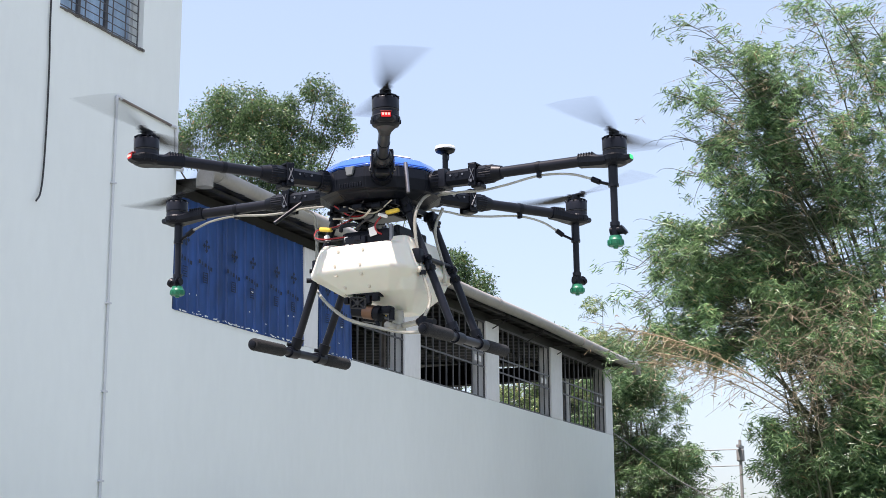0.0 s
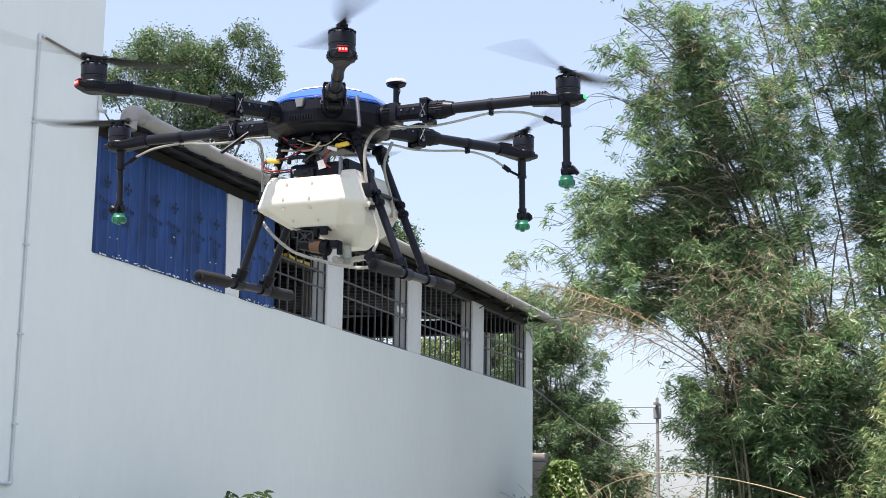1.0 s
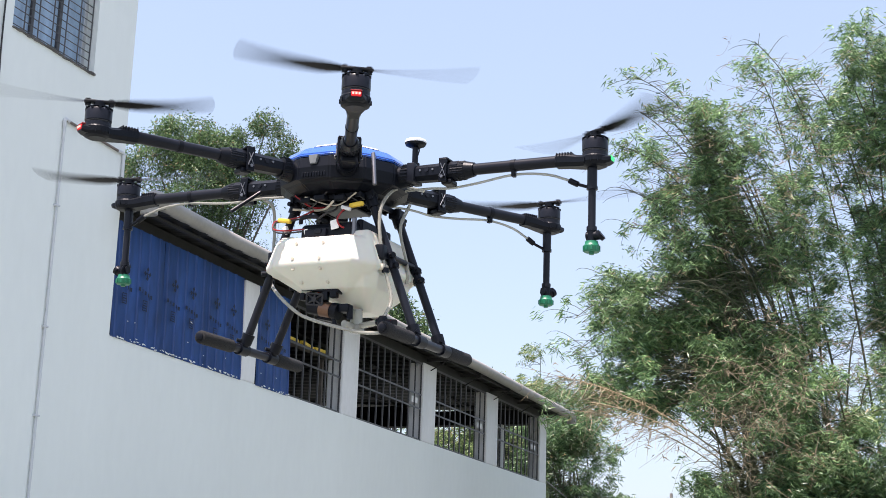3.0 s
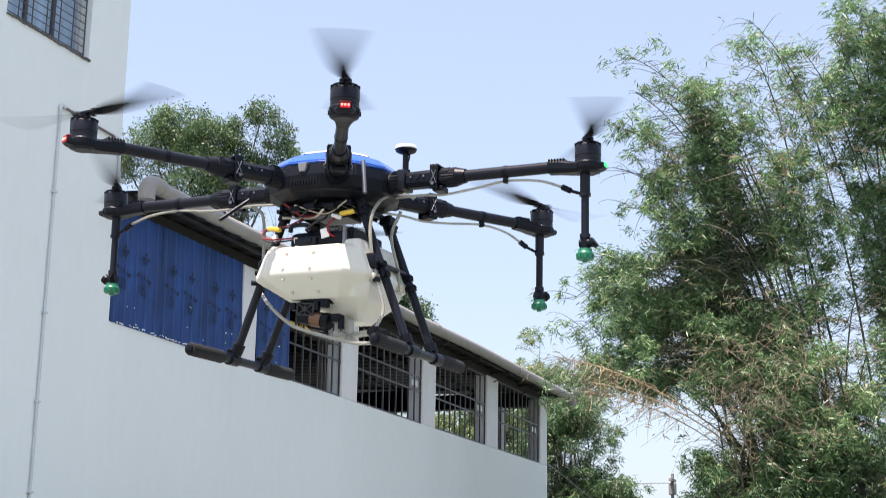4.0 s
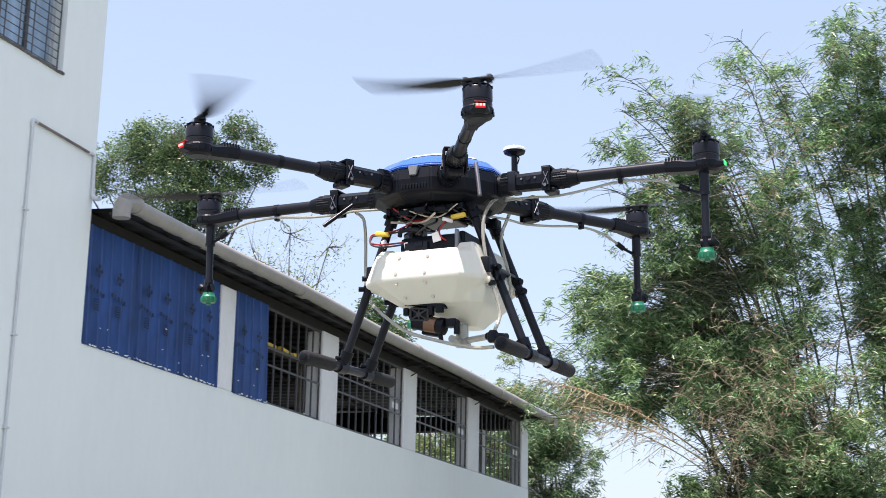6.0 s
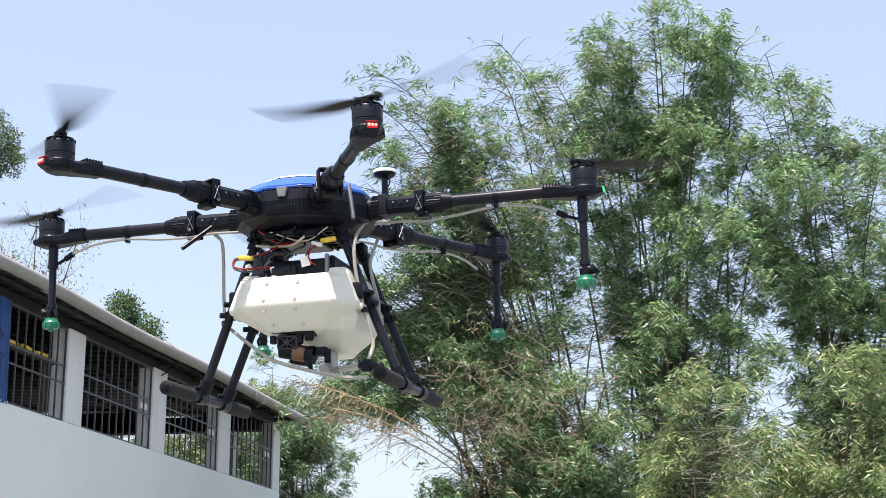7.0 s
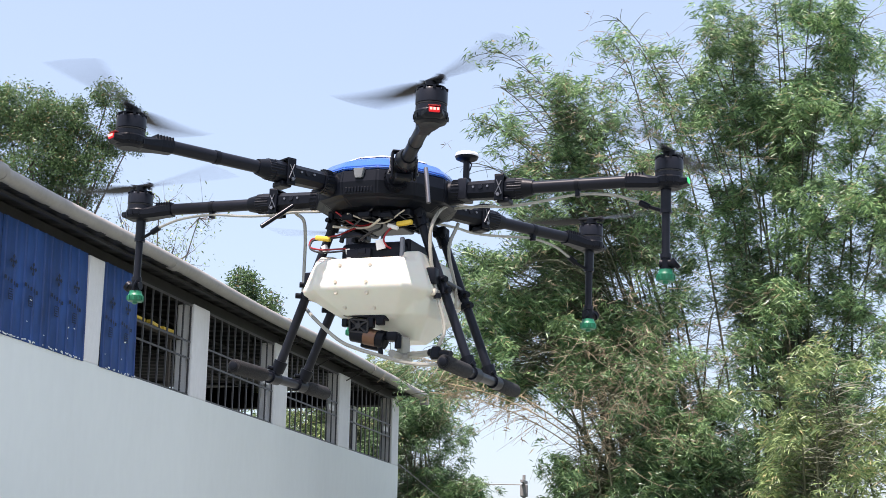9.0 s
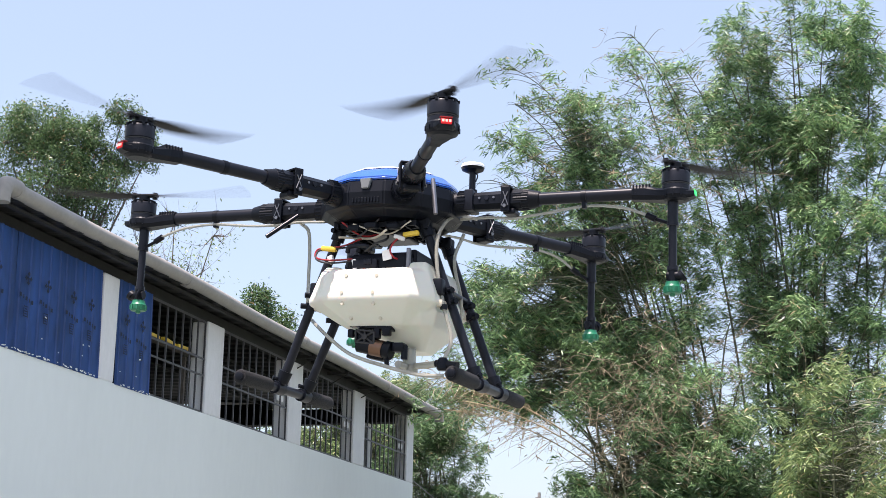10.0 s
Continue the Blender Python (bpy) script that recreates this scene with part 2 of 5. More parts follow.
# ---- ground ----
def build_ground():
    xs = [-400, -120, -50, -25, -12, -6] + [i * 0.75 for i in range(-4, 21)] + [20, 30, 60, 150, 400]
    ys = [-400, -120, -60, -35] + [i * 1.0 for i in range(-24, 31)] + [40, 60, 120, 400]
    bm = bmesh.new()
    grid = [[bm.verts.new((x, y, ground_z(x, y) + 0.05 * noise.noise((x * 0.7, y * 0.7, 0)))) for y in ys] for x in xs]
    for a, b in zip(grid, grid[1:]):
        for k in range(len(ys) - 1):
            bm.faces.new((a[k], b[k], b[k + 1], a[k + 1]))
    tagged(link("ground", bm, SOIL, smooth=True), "pale dusty soil yard rising towards the wall", "ground", kind="structure")


build_ground()

# ---- building ----
SILL, TOP, END = 4.12, 5.36, 11.80
POSTS = [(-0.40, -0.03), (2.48, 3.0), (5.44, 5.98), (8.38, 8.96), (11.38, 11.80)]


def slab(name, spans, material, label, category, bevel=0.012):
    """One wall out of boxes given by their lower and upper corners."""
    bm = bmesh.new()
    for lo, hi in spans:
        lo, hi = Vector(lo), Vector(hi)
        box(bm, (lo + hi) / 2, hi - lo)
    return tagged(link(name, bm, material), label, category, kind="structure")


def build_walls():
    # the tall part, with its window opening
    y0, y1, z0, z1 = -5.30, -3.93, 6.75, 8.25
    for n, lo, hi in (("wall_tower_1", (-0.25, -13.0, 1.31), (0, y0, 10.5)), ("wall_tower_2", (-0.25, y1, 1.31), (0, -3.233, 10.5)), ("wall_tower_3", (-0.25, y0, 1.31), (0, y1, z0)), ("wall_tower_4", (-0.25, y0, z1), (0, y1, 10.5)),
                      ("wall_tower_5", (-8, -3.483, 4.0), (-0.25, -3.233, 10.5)), ("wall_tower_6", (-8, -13.0, -0.2), (-0.25, -12.75, 10.5)), ("wall_tower_7", (-8.25, -13.0, -0.2), (-8.0, -3.233, 10.5)), ("wall_tower_roof", (-8, -13, 10.3), (-0.25, -3.483, 10.49))):
        slab(n, [(lo, hi)], WALL, "tall pale grey-white plastered house wall with faint streaks", "wall")
    slab("wall_end", [((-5.5, END - 0.25, -0.2), (-0.25, END, SILL))], WALL, "white-painted end wall of the shed", "wall")
    slab("wall_low", [((-0.25, -3.233, 1.31), (0, END, SILL))], WALL, "long pale grey-white plaster wall under barred openings", "wall")
    slab("wall_base", [((-0.25, -13.0, -0.2), (0.004, END, 1.31))], PLINTH, "dark blue painted base stripe along the white wall", "wall")
    slab("wall_back", [((-5.75, -3.233, -0.2), (-5.5, END, 5.9))], ROOM_SHADE, "plaster wall inside the open shed, shade in its colour", "wall")
    slab("floor", [((-5.5, -3.233, 3.0), (-0.25, END - 0.25, 3.15))], ROOM_SHADE, "concrete floor of the open upper storey, darkened to its shade", "floor")
    slab("lintel_end", [((-2.9, END - 0.25, 5.25), (-0.25, END, 5.53))], ROOM_SHADE, "beam over the open end of the shed, shade in its colour", "beam")
    slab("lintel_far", [((-5.5, END - 0.25, 5.25), (-2.9, END, 5.66))], ROOM_SHADE, "beam over the open end of the shed, shade in its colour", "beam")
    slab("pier_end", [((-1.1, END - 0.25, SILL), (-0.85, END, 5.25)), ((-2.6, END - 0.25, SILL), (-2.35, END, 5.25)), ((-4.1, END - 0.25, SILL), (-3.85, END, 5.25))], COLUMN, "plastered piers in the open end of the shed", "column")
    holder = empty("colonnade", Matrix(), "row of white plastered square columns carrying the eaves", "columns", kind="structure")
    for a, b in POSTS:
        bm = bmesh.new()
        box(bm, (-0.125, (a + b) / 2, (SILL + TOP) / 2), (0.25, b - a, TOP - SILL), bevel=0.02)
        part("column", bm, COLUMN, holder, smooth=False)
    bm = bmesh.new()
    box(bm, (-0.13, (END - 3.233) / 2, TOP + 0.07), (0.14, END + 3.2, 0.14))
    tagged(link("eaves_beam", bm, DARK_STEEL), "dark steel beam under the roof edge", "beam", kind="structure")


def build_roof():
    holder = empty("roof", Matrix(), "low dark corrugated metal lean-to roof with rusty underside", "roof", kind="structure")
    bm = bmesh.new()
    n, y0, y1 = 150, -3.22, 12.2
    rows = []
    for x, z in ((0.36, 5.50), (-5.9, 5.83)):
        lo, hi = [], []
        for k in range(n + 1):
            y = y0 + (y1 - y0) * k / n
            w = 0.012 * (1 if k % 4 in (1, 2) else -1)
            lo.append(bm.verts.new((x, y, z + w)))
            hi.append(bm.verts.new((x, y, z + w + 0.012)))
        rows.append((lo, hi))
    (a, b), (c, d) = rows
    for k in range(n):
        bm.faces.new((a[k], c[k], c[k + 1], a[k + 1]))
        bm.faces.new((b[k], b[k + 1], d[k + 1], d[k]))
        bm.faces.new((a[k], a[k + 1], b[k + 1], b[k]))
        bm.faces.new((c[k], d[k], d[k + 1], c[k + 1]))
    part("roof_sheet", bm, ROOF, holder, smooth=False)
    for y in (5.7, 7.2, 8.7, 10.2, 11.55):
        bm = bmesh.new()
        box(bm, (-0.1, y, 5.44), (0.8, 0.04, 0.05))
        rod(bm, (-0.02, y, 5.26), (0.30, y, 5.43), 0.010, seg=6)
        part("rafter", bm, DARK_STEEL, holder, smooth=False)
    for x in (0.22, -1.4, -3.0):
        bm = bmesh.new()
        box(bm, (x, 4.4, 5.475 - x * 0.0527), (0.05, 15.2, 0.03))
        part("purlin", bm, DARK_STEEL, holder, smooth=False)


def build_gutter():
    g = empty("gutter_pipe", Matrix.Translation((0.36, -3.1, 5.58)), "weathered grey plastic pipe gutter along the eaves", "gutter")
    g_inv = Matrix.Translation((-0.36, 3.1, -5.58))
    bm = bmesh.new()
    ys = [-3.0 + 15.05 * k / 24 for k in range(25)]
    tube(bm, [(0.36 + 0.01 * math.sin(y * 1.3), y, 5.585 - 0.006 * (y + 3) + 0.012 * math.sin(y * 0.9 + 1)) for y in ys], 0.082, seg=18, steps=2)
    o = part("pipe", bm, PVC, g)
    o.matrix_basis = g_inv
    bm = bmesh.new()
    tube(bm, [(0.36, -2.95, 5.59), (0.36, -3.12, 5.59), (0.36, -3.20, 5.55), (0.36, -3.23, 5.47), (0.36, -3.23, 5.39)], 0.092, seg=18)
    o = part("elbow", bm, PVC, g)
    o.matrix_basis = g_inv
    bm = bmesh.new()
    tube(bm, [(0.36, 12.0, 5.495), (0.36, 12.14, 5.495), (0.36, 12.24, 5.45), (0.36, 12.26, 5.33)], 0.09, seg=18)
    o = part("elbow", bm, PVC, g)
    o.matrix_basis = g_inv
    for y in (1.0, 5.0, 9.0):
        bm = bmesh.new()
        rod(bm, (0.36, y - 0.07, 5.585 - 0.006 * (y + 3)), (0.36, y + 0.07, 5.585 - 0.006 * (y + 3)), 0.09, seg=18)
        o = part("coupling", bm, PVC, g)
        o.matrix_basis = g_inv


def build_sheets():
    """Ribbed blue sheets closing the first bays, with faded print on them."""
    def sheet(y0, y1, lean):
        s = empty("sheet_panel", Matrix.Translation((-0.03, y0, SILL)), "dark blue ribbed metal sheet with faded black print", "metal sheet", "sheets closing the shed")
        w, h, rib = y1 - y0, 1.25, 0.20
        prof = []
        y = 0.0
        while y < w - 0.01:
            for dy, dx in ((0, 0), (0.055, 0), (0.066, 0.013), (0.094, 0.013), (0.105, 0)):
                if y + dy < w:
                    prof.append((y + dy, dx))
            y += rib
        prof.append((w, 0))
        bm = bmesh.new()
        rows = []
        for z, off in ((-0.01, 0.035), (0.5, 0.025), (h, lean)):
            rows.append(([bm.verts.new((off + dx, yy, z)) for yy, dx in prof], [bm.verts.new((off + dx - 0.004, yy, z)) for yy, dx in prof]))
        for (a, b), (c, d) in zip(rows, rows[1:]):
            for k in range(len(prof) - 1):
                bm.faces.new((a[k], a[k + 1], c[k + 1], c[k]))
                bm.faces.new((b[k], d[k], d[k + 1], b[k + 1]))
        part("ribbed_sheet", bm, BLUE_SHEET, s, smooth=False)
        rnd = random.Random(int(100 * y0) + 7)
        for yy in ([0.16, 0.56] if w > 0.7 else [0.36]):
            bm = bmesh.new()
            x = 0.058
            zt = 0.78
            for k in range(4):
                box(bm, (x, yy + 0.02 + 0.045 * math.cos(k * 1.57), zt + 0.05 * math.sin(k * 1.57)), (0.002, 0.040, 0.036), pose(0, 0, 0, 45, 0, 0))
            box(bm, (x, yy + 0.02, zt), (0.0026, 0.014, 0.14))
            box(bm, (x, yy + 0.02, zt), (0.0032, 0.12, 0.012))
            for k in range(5):
                box(bm, (x - 0.004, yy - 0.10 + 0.058 * k, zt - 0.19 - 0.012 * k), (0.002, 0.014 if k % 2 else 0.036, 0.042))
            for k in range(5):
                box(bm, (x - 0.004, yy + 0.02, zt - 0.30 - 0.026 * k), (0.002, 0.075 if k % 2 == 0 else 0.045, 0.010))
            box(bm, (x - 0.0036, yy - 0.020, zt - 0.352), (0.002, 0.009, 0.12))
            box(bm, (x - 0.0036, yy + 0.060, zt - 0.352), (0.002, 0.009, 0.12))
            tagged(part("print_mark", bm, PRINT, s, "faded black print, not legible", smooth=False), kind="stuff")
        bm = bmesh.new()
        for k in range(int(w * 22)):
            box(bm, (0.062, rnd.uniform(0.02, w - 0.02), rnd.uniform(-0.008, 0.012) if k % 9 else rnd.uniform(0, 0.5)), (0.003, rnd.uniform(0.01, 0.05), rnd.uniform(0.006, 0.016)), pose(0, 0, 0, rnd.uniform(-20, 20), 0, 0))
        tagged(part("plaster_splash", bm, WALL, s, smooth=False), kind="stuff")
    sheet(-3.225, -2.25, 0.0)
    sheet(-2.245, -1.30, 0.005)
    sheet(-1.295, -0.405, 0.0)
    sheet(-0.025, 0.86, 0.005)


def build_grilles():
    bays = [(0.87, 2.48), (3.0, 5.44), (5.98, 8.38), (8.96, 11.38)]
    bm = bmesh.new()
    box(bm, (0, 0, 0.62), (0.020, 0.020, 1.22))
    bar = link("bar", bm, GRILLE)
    bars = [bar]
    for a, b in bays:
        g = empty("window_grille", Matrix.Translation((-0.045, a, SILL)), "dark painted steel bar grille in the shed opening", "grille", "grilles of the shed")
        w = b - a
        n = round(w / 0.245)
        for k in range(n + 1):
            y = 0.012 + (w - 0.024) * k / n
            if bar.parent is None:
                bar.parent, bar.matrix_basis = g, pose(0, y, 0)
            else:
                same("bar", bar, g, pose(0, y, 0))
        for z in (0.015, 0.50, 0.72, 1.215):
            bm = bmesh.new()
            box(bm, (0.011, w / 2, z), (0.008, w, 0.034 if z < 0.1 or z > 1 else 0.026))
            part("rail", bm, GRILLE, g, smooth=False)
        if a > 2:
            bm = bmesh.new()
            box(bm, (-0.02, w - 0.22, 0.62), (0.016, 0.24, 0.09))
            part("lock_plate", bm, COLUMN, g, smooth=False)
    for k, (y, t) in enumerate(((1.25, 4), (1.72, -6), (2.10, 8))):
        bm = bmesh.new()
        box(bm, (0, 0, 0), (0.07, 0.40, 0.045), pose(0, 0, 0, t * 0.4, 0, 6), bevel=0.008)
        tagged(link("yellow_block", bm, YELLOW), "yellow plastic block hanging behind the bars", "block", "yellow blocks").matrix_basis = pose(-0.20, y, SILL + 0.82)
    bm = bmesh.new()
    box(bm, (-0.20, 1.68, SILL + 0.77), (0.10, 1.55, 0.04))
    for y in (0.95, 2.40):
        box(bm, (-0.30, y, SILL - 0.12), (0.05, 0.05, 1.74))
    tagged(link("shelf_board", bm, BARK), "dark board behind the bars carrying yellow blocks", "shelf")


def build_window():
    w = empty("window_1", Matrix.Translation((-0.16, -5.30, 6.75)), "barred aluminium window with bluish reflecting panes", "window", kind="structure")
    wide, high = 1.37, 1.5
    for nm, c, s in (("window_frame", (0, wide / 2, 0.03), (0.05, wide, 0.06)), ("window_frame", (0, wide / 2, high - 0.03), (0.05, wide, 0.06)), ("window_frame", (0, 0.03, high / 2), (0.05, 0.06, high - 0.12)),
                     ("window_frame", (0, wide - 0.03, high / 2), (0.05, 0.06, high - 0.12)), ("mullion", (0, 0.47, high / 2), (0.045, 0.05, high - 0.12)), ("mullion", (0, 0.92, high / 2), (0.045, 0.05, high - 0.12))):
        bm = bmesh.new()
        box(bm, c, s, bevel=0.006)
        part(nm, bm, GRILLE if nm == "mullion" else ALU, w, smooth=False)
    for y0, y1 in ((0.06, 0.445), (0.495, 0.895), (0.945, 1.31)):
        bm = bmesh.new()
        box(bm, (-0.01, (y0 + y1) / 2, high / 2), (0.008, y1 - y0, high - 0.12))
        part("pane", bm, GLASS, w, smooth=False)
    for k in range(17):
        bm = bmesh.new()
        rod(bm, (0.09, 0.0, 0.06 + 0.085 * k), (0.09, wide, 0.06 + 0.085 * k), 0.006, seg=6)
        part("grille_bar", bm, GRILLE, w)
    for y in (0.02, 0.25, 0.47, 0.70, 0.92, 1.14, 1.35):
        bm = bmesh.new()
        rod(bm, (0.10, y, 0.0), (0.10, y, high), 0.007, seg=6)
        part("grille_bar", bm, GRILLE, w)
    bm = bmesh.new()
    rnd = random.Random(4)
    for k in range(40):
        y = wide * k / 40
        box(bm, (0.168, y + 0.02, -0.016 + rnd.uniform(-0.006, 0.004)), (0.026, 0.05, rnd.uniform(0.012, 0.026)))
    part("window_sill", bm, MORTAR, w, "dark broken mortar edge", smooth=False)
    slab("room_back", [((-1.2, -6.0, 6.0), (-1.1, -3.49, 9.0))], ROOM_SHADE, "wall behind the window, shade in its colour", "wall")


def build_pipes():
    c = empty("conduit", Matrix.Translation((0.03, -4.36, 1.69)), "white plastic conduit clipped to the wall", "conduit")
    def seg(name, pts, r, steps=5, material=CONDUIT):
        bm = bmesh.new()
        tube(bm, pts, r, steps=steps, seg=10)
        o = part(name, bm, material, c)
        o.matrix_basis = Matrix.Translation((-0.03, 4.36, -1.69))
    seg("pipe", [(0.022, -4.36, 1.72), (0.022, -4.36, 6.08)], 0.013, 0)
    seg("pipe", [(0.022, -4.38, 1.69), (0.022, -9.0, 1.66)], 0.013, 0)
    seg("pipe", [(0.022, -4.34, 6.10), (0.022, -3.34, 6.07)], 0.014, 0, BROWN_RUN)
    seg("pipe", [(0.022, -3.29, 6.05), (0.022, -3.27, 5.66)], 0.019, 0)
    seg("elbow", [(0.022, -4.36, 1.78), (0.022, -4.36, 1.70), (0.022, -4.43, 1.69)], 0.018)
    seg("elbow", [(0.022, -4.36, 6.02), (0.022, -4.36, 6.10), (0.022, -4.29, 6.10)], 0.018)
    seg("elbow", [(0.022, -3.40, 6.07), (0.022, -3.29, 6.07), (0.022, -3.285, 5.98)], 0.018)
    seg("elbow", [(0.022, -3.27, 5.72), (0.03, -3.27, 5.63), (0.10, -3.27, 5.60)], 0.026)
    for z in (2.25, 3.11, 3.98, 5.2):
        bm = bmesh.new()
        box(bm, (0.022, -4.36, z), (0.044, 0.06, 0.018), bevel=0.003)
        o = part("clip", bm, CONDUIT, c, smooth=False)
        o.matrix_basis = Matrix.Translation((-0.03, 4.36, -1.69))
    bm = bmesh.new()
    tube(bm, [(0.02, -5.47, 9.4), (0.02, -5.46, 6.75), (0.02, -5.44, 6.18), (0.02, -5.43, 5.62), (0.02, -5.44, 5.07), (0.03, -5.48, 4.83), (0.06, -5.57, 4.73)], 0.009)
    tagged(link("hanging_cable", bm, CABLE, smooth=True), "black cable hanging loose down the wall", "cable")


build_walls()
build_roof()
build_gutter()
build_sheets()
build_grilles()
build_window()
build_pipes()


# ---- the drone: x ahead, y to its left, z up; the arms lie at z = 0.015 ----
REACH, PROP_Z = 0.70, 0.078
SPRAY_ARMS = (90, 150, 210, 270)


def spin(deg):
    return pose(0, 0, 0, 0, 0, deg)


def build_arm(drone, deg):
    """One folding arm: sleeve, clamp, collar, tube, motor mount and motor, all along x before the turn."""
    z = 0.015
    bm = bmesh.new()
    rod(bm, (0.33, 0, z), (0.625, 0, z), 0.0148, seg=20)
    arm = part("arm", bm, CARBON, drone, "black carbon tube arm")
    arm.matrix_basis = spin(deg)
    def sub(name, bm, material, label="", smooth=True):
        return part(name, bm, material, arm, label, smooth)
    bm = bmesh.new()
    rod(bm, (0.160, 0, z - 0.004), (0.198, 0, z), 0.030, 0.028, seg=22)
    for k in range(22):
        a = 2 * math.pi * k / 22
        box(bm, (0.186, 0.0285 * math.cos(a), z + 0.0285 * math.sin(a)), (0.02, 0.003, 0.003))
    sub("root_ring", bm, PLASTIC)
    bm = bmesh.new()
    rings = ((0.19, 0.021, 0.020), (0.22, 0.022, 0.021), (0.29, 0.0235, 0.022), (0.335, 0.0235, 0.024))
    loops = []
    for x, w, h in rings:
        loops.append([bm.verts.new((x, sy * w, z + sz * h)) for sy, sz in ((-1, -0.5), (-0.5, -1), (0.5, -1), (1, -0.5), (1, 0.5), (0.5, 1), (-0.5, 1), (-1, 0.5))])
    for p, q in zip(loops, loops[1:]):
        for k in range(8):
            bm.faces.new((p[k], q[k], q[(k + 1) % 8], p[(k + 1) % 8]))
    bm.faces.new(loops[0]), bm.faces.new(list(reversed(loops[-1])))
    sub("sleeve", bm, PLASTIC, smooth=False)
    for side in (-1, 1):
        for x in (0.232, 0.250, 0.268):
            bm = bmesh.new()
            rod(bm, (x, side * 0.021, z + 0.004), (x, side * 0.0255, z + 0.004), 0.0058 if x == 0.25 else 0.0028, seg=10)
            sub("screw", bm, STEEL if x != 0.25 else CARBON)
    bm = bmesh.new()
    for side in (-1, 1):
        box(bm, (0.298, side * 0.0265, z - 0.002), (0.022, 0.006, 0.062), bevel=0.002)
        rod(bm, (0.298, side * 0.028, z - 0.018), (0.298, side * 0.034, z - 0.018), 0.006, seg=10)
    box(bm, (0.298, 0, z + 0.029), (0.024, 0.056, 0.006), bevel=0.002)
    box(bm, (0.305, 0, z - 0.030), (0.030, 0.040, 0.014), bevel=0.004)
    sub("clamp", bm, PLASTIC, smooth=False)
    for side in (-1, 1):
        bm = bmesh.new()
        rod(bm, (0.290, side * 0.031, z - 0.018), (0.305, side * 0.031, z + 0.014), 0.0013, seg=6)
        rod(bm, (0.306, side * 0.031, z - 0.018), (0.293, side * 0.031, z + 0.016), 0.0013, seg=6)
        rod(bm, (0.290, side * 0.031, z - 0.018), (0.306, side * 0.031, z - 0.018), 0.0013, seg=6)
        rod(bm, (0.298, side * 0.030, z - 0.020), (0.298, side * 0.0355, z - 0.020), 0.0042, seg=10)
        sub("latch_wire", bm, STEEL, "bright steel latch wire")
    bm = bmesh.new()
    loops = []
    for x, r, tooth in ((0.315, 0.0235, 0), (0.316, 0.0240, 0.0012), (0.351, 0.0240, 0.0012), (0.352, 0.0235, 0), (0.376, 0.0180, 0)):
        loops.append([bm.verts.new((x, (r + (tooth if k % 3 == 0 else 0)) * math.cos(2 * math.pi * k / 72), z + (r + (tooth if k % 3 == 0 else 0)) * math.sin(2 * math.pi * k / 72))) for k in range(72)])
    for p, q in zip(loops, loops[1:]):
        for k in range(72):
            bm.faces.new((p[k], p[(k + 1) % 72], q[(k + 1) % 72], q[k]))
    bm.faces.new(list(reversed(loops[0]))), bm.faces.new(loops[-1])
    bmesh.ops.recalc_face_normals(bm, faces=bm.faces)
    sub("locking_collar", bm, PLASTIC, smooth=False)
    bm = bmesh.new()
    rod(bm, (0.478, 0, z), (0.490, 0, z), 0.0160, seg=18)
    sub("band", bm, PLASTIC)
    # motor mount: a ribbed socket that widens to a round cup
    bm = bmesh.new()
    lathe(bm, ((0.022, -0.010), (0.031, -0.006), (0.0350, 0.002), (0.0350, 0.014), (0.032, 0.018)), 28, pose(REACH, 0, 0))
    loops = []
    for x, w, lo, hi in ((0.600, 0.0165, -0.002, 0.032), (0.630, 0.0175, -0.004, 0.031), (0.660, 0.024, -0.007, 0.022), (0.700, 0.033, -0.009, 0.016), (0.735, 0.020, -0.004, 0.014), (0.745, 0.015, 0.0, 0.014)):
        loops.append([bm.verts.new((x, sy * w, lo + (hi - lo) * sz)) for sy, sz in ((-0.7, 0), (0.7, 0), (1, 0.3), (1, 0.75), (0.65, 1), (-0.65, 1), (-1, 0.75), (-1, 0.3))])
    for p, q in zip(loops, loops[1:]):
        for k in range(8):
            bm.faces.new((p[k], p[(k + 1) % 8], q[(k + 1) % 8], q[k]))
    bm.faces.new(list(reversed(loops[0]))), bm.faces.new(loops[-1])
    for k in range(6):
        box(bm, (0.604 + 0.0075 * k, 0, 0.0215), (0.0034, 0.0345, 0.022), bevel=0.001)
    for k in range(12):
        a = 2 * math.pi * k / 12
        box(bm, (REACH + 0.0345 * math.cos(a), 0.0345 * math.sin(a), 0.004), (0.004, 0.003, 0.010), Matrix.Rotation(a, 4, "Z"))
    sub("motor_mount", bm, PLASTIC, smooth=False)
    bm = bmesh.new()
    lathe(bm, ((0.030, 0.016), (0.0320, 0.018), (0.0320, 0.027), (0.0305, 0.028), (0.0305, 0.032), (0.0325, 0.033), (0.0325, 0.057), (0.0305, 0.061), (0.012, 0.063)), 32, pose(REACH, 0, 0))
    sub("motor", bm, CARBON, "black outrunner motor")
    bm = bmesh.new()
    lathe(bm, ((0.0306, 0.0285), (0.0314, 0.029), (0.0314, 0.0315), (0.0306, 0.032)), 32, pose(REACH, 0, 0))
    sub("motor_ring", bm, DARK_STEEL)
    bm = bmesh.new()
    for k in range(10):
        a = 2 * math.pi * k / 10
        box(bm, (REACH + 0.0300 * math.cos(a), 0.0300 * math.sin(a), 0.0620), (0.007, 0.0055, 0.006), Matrix.Rotation(a, 4, "Z"))
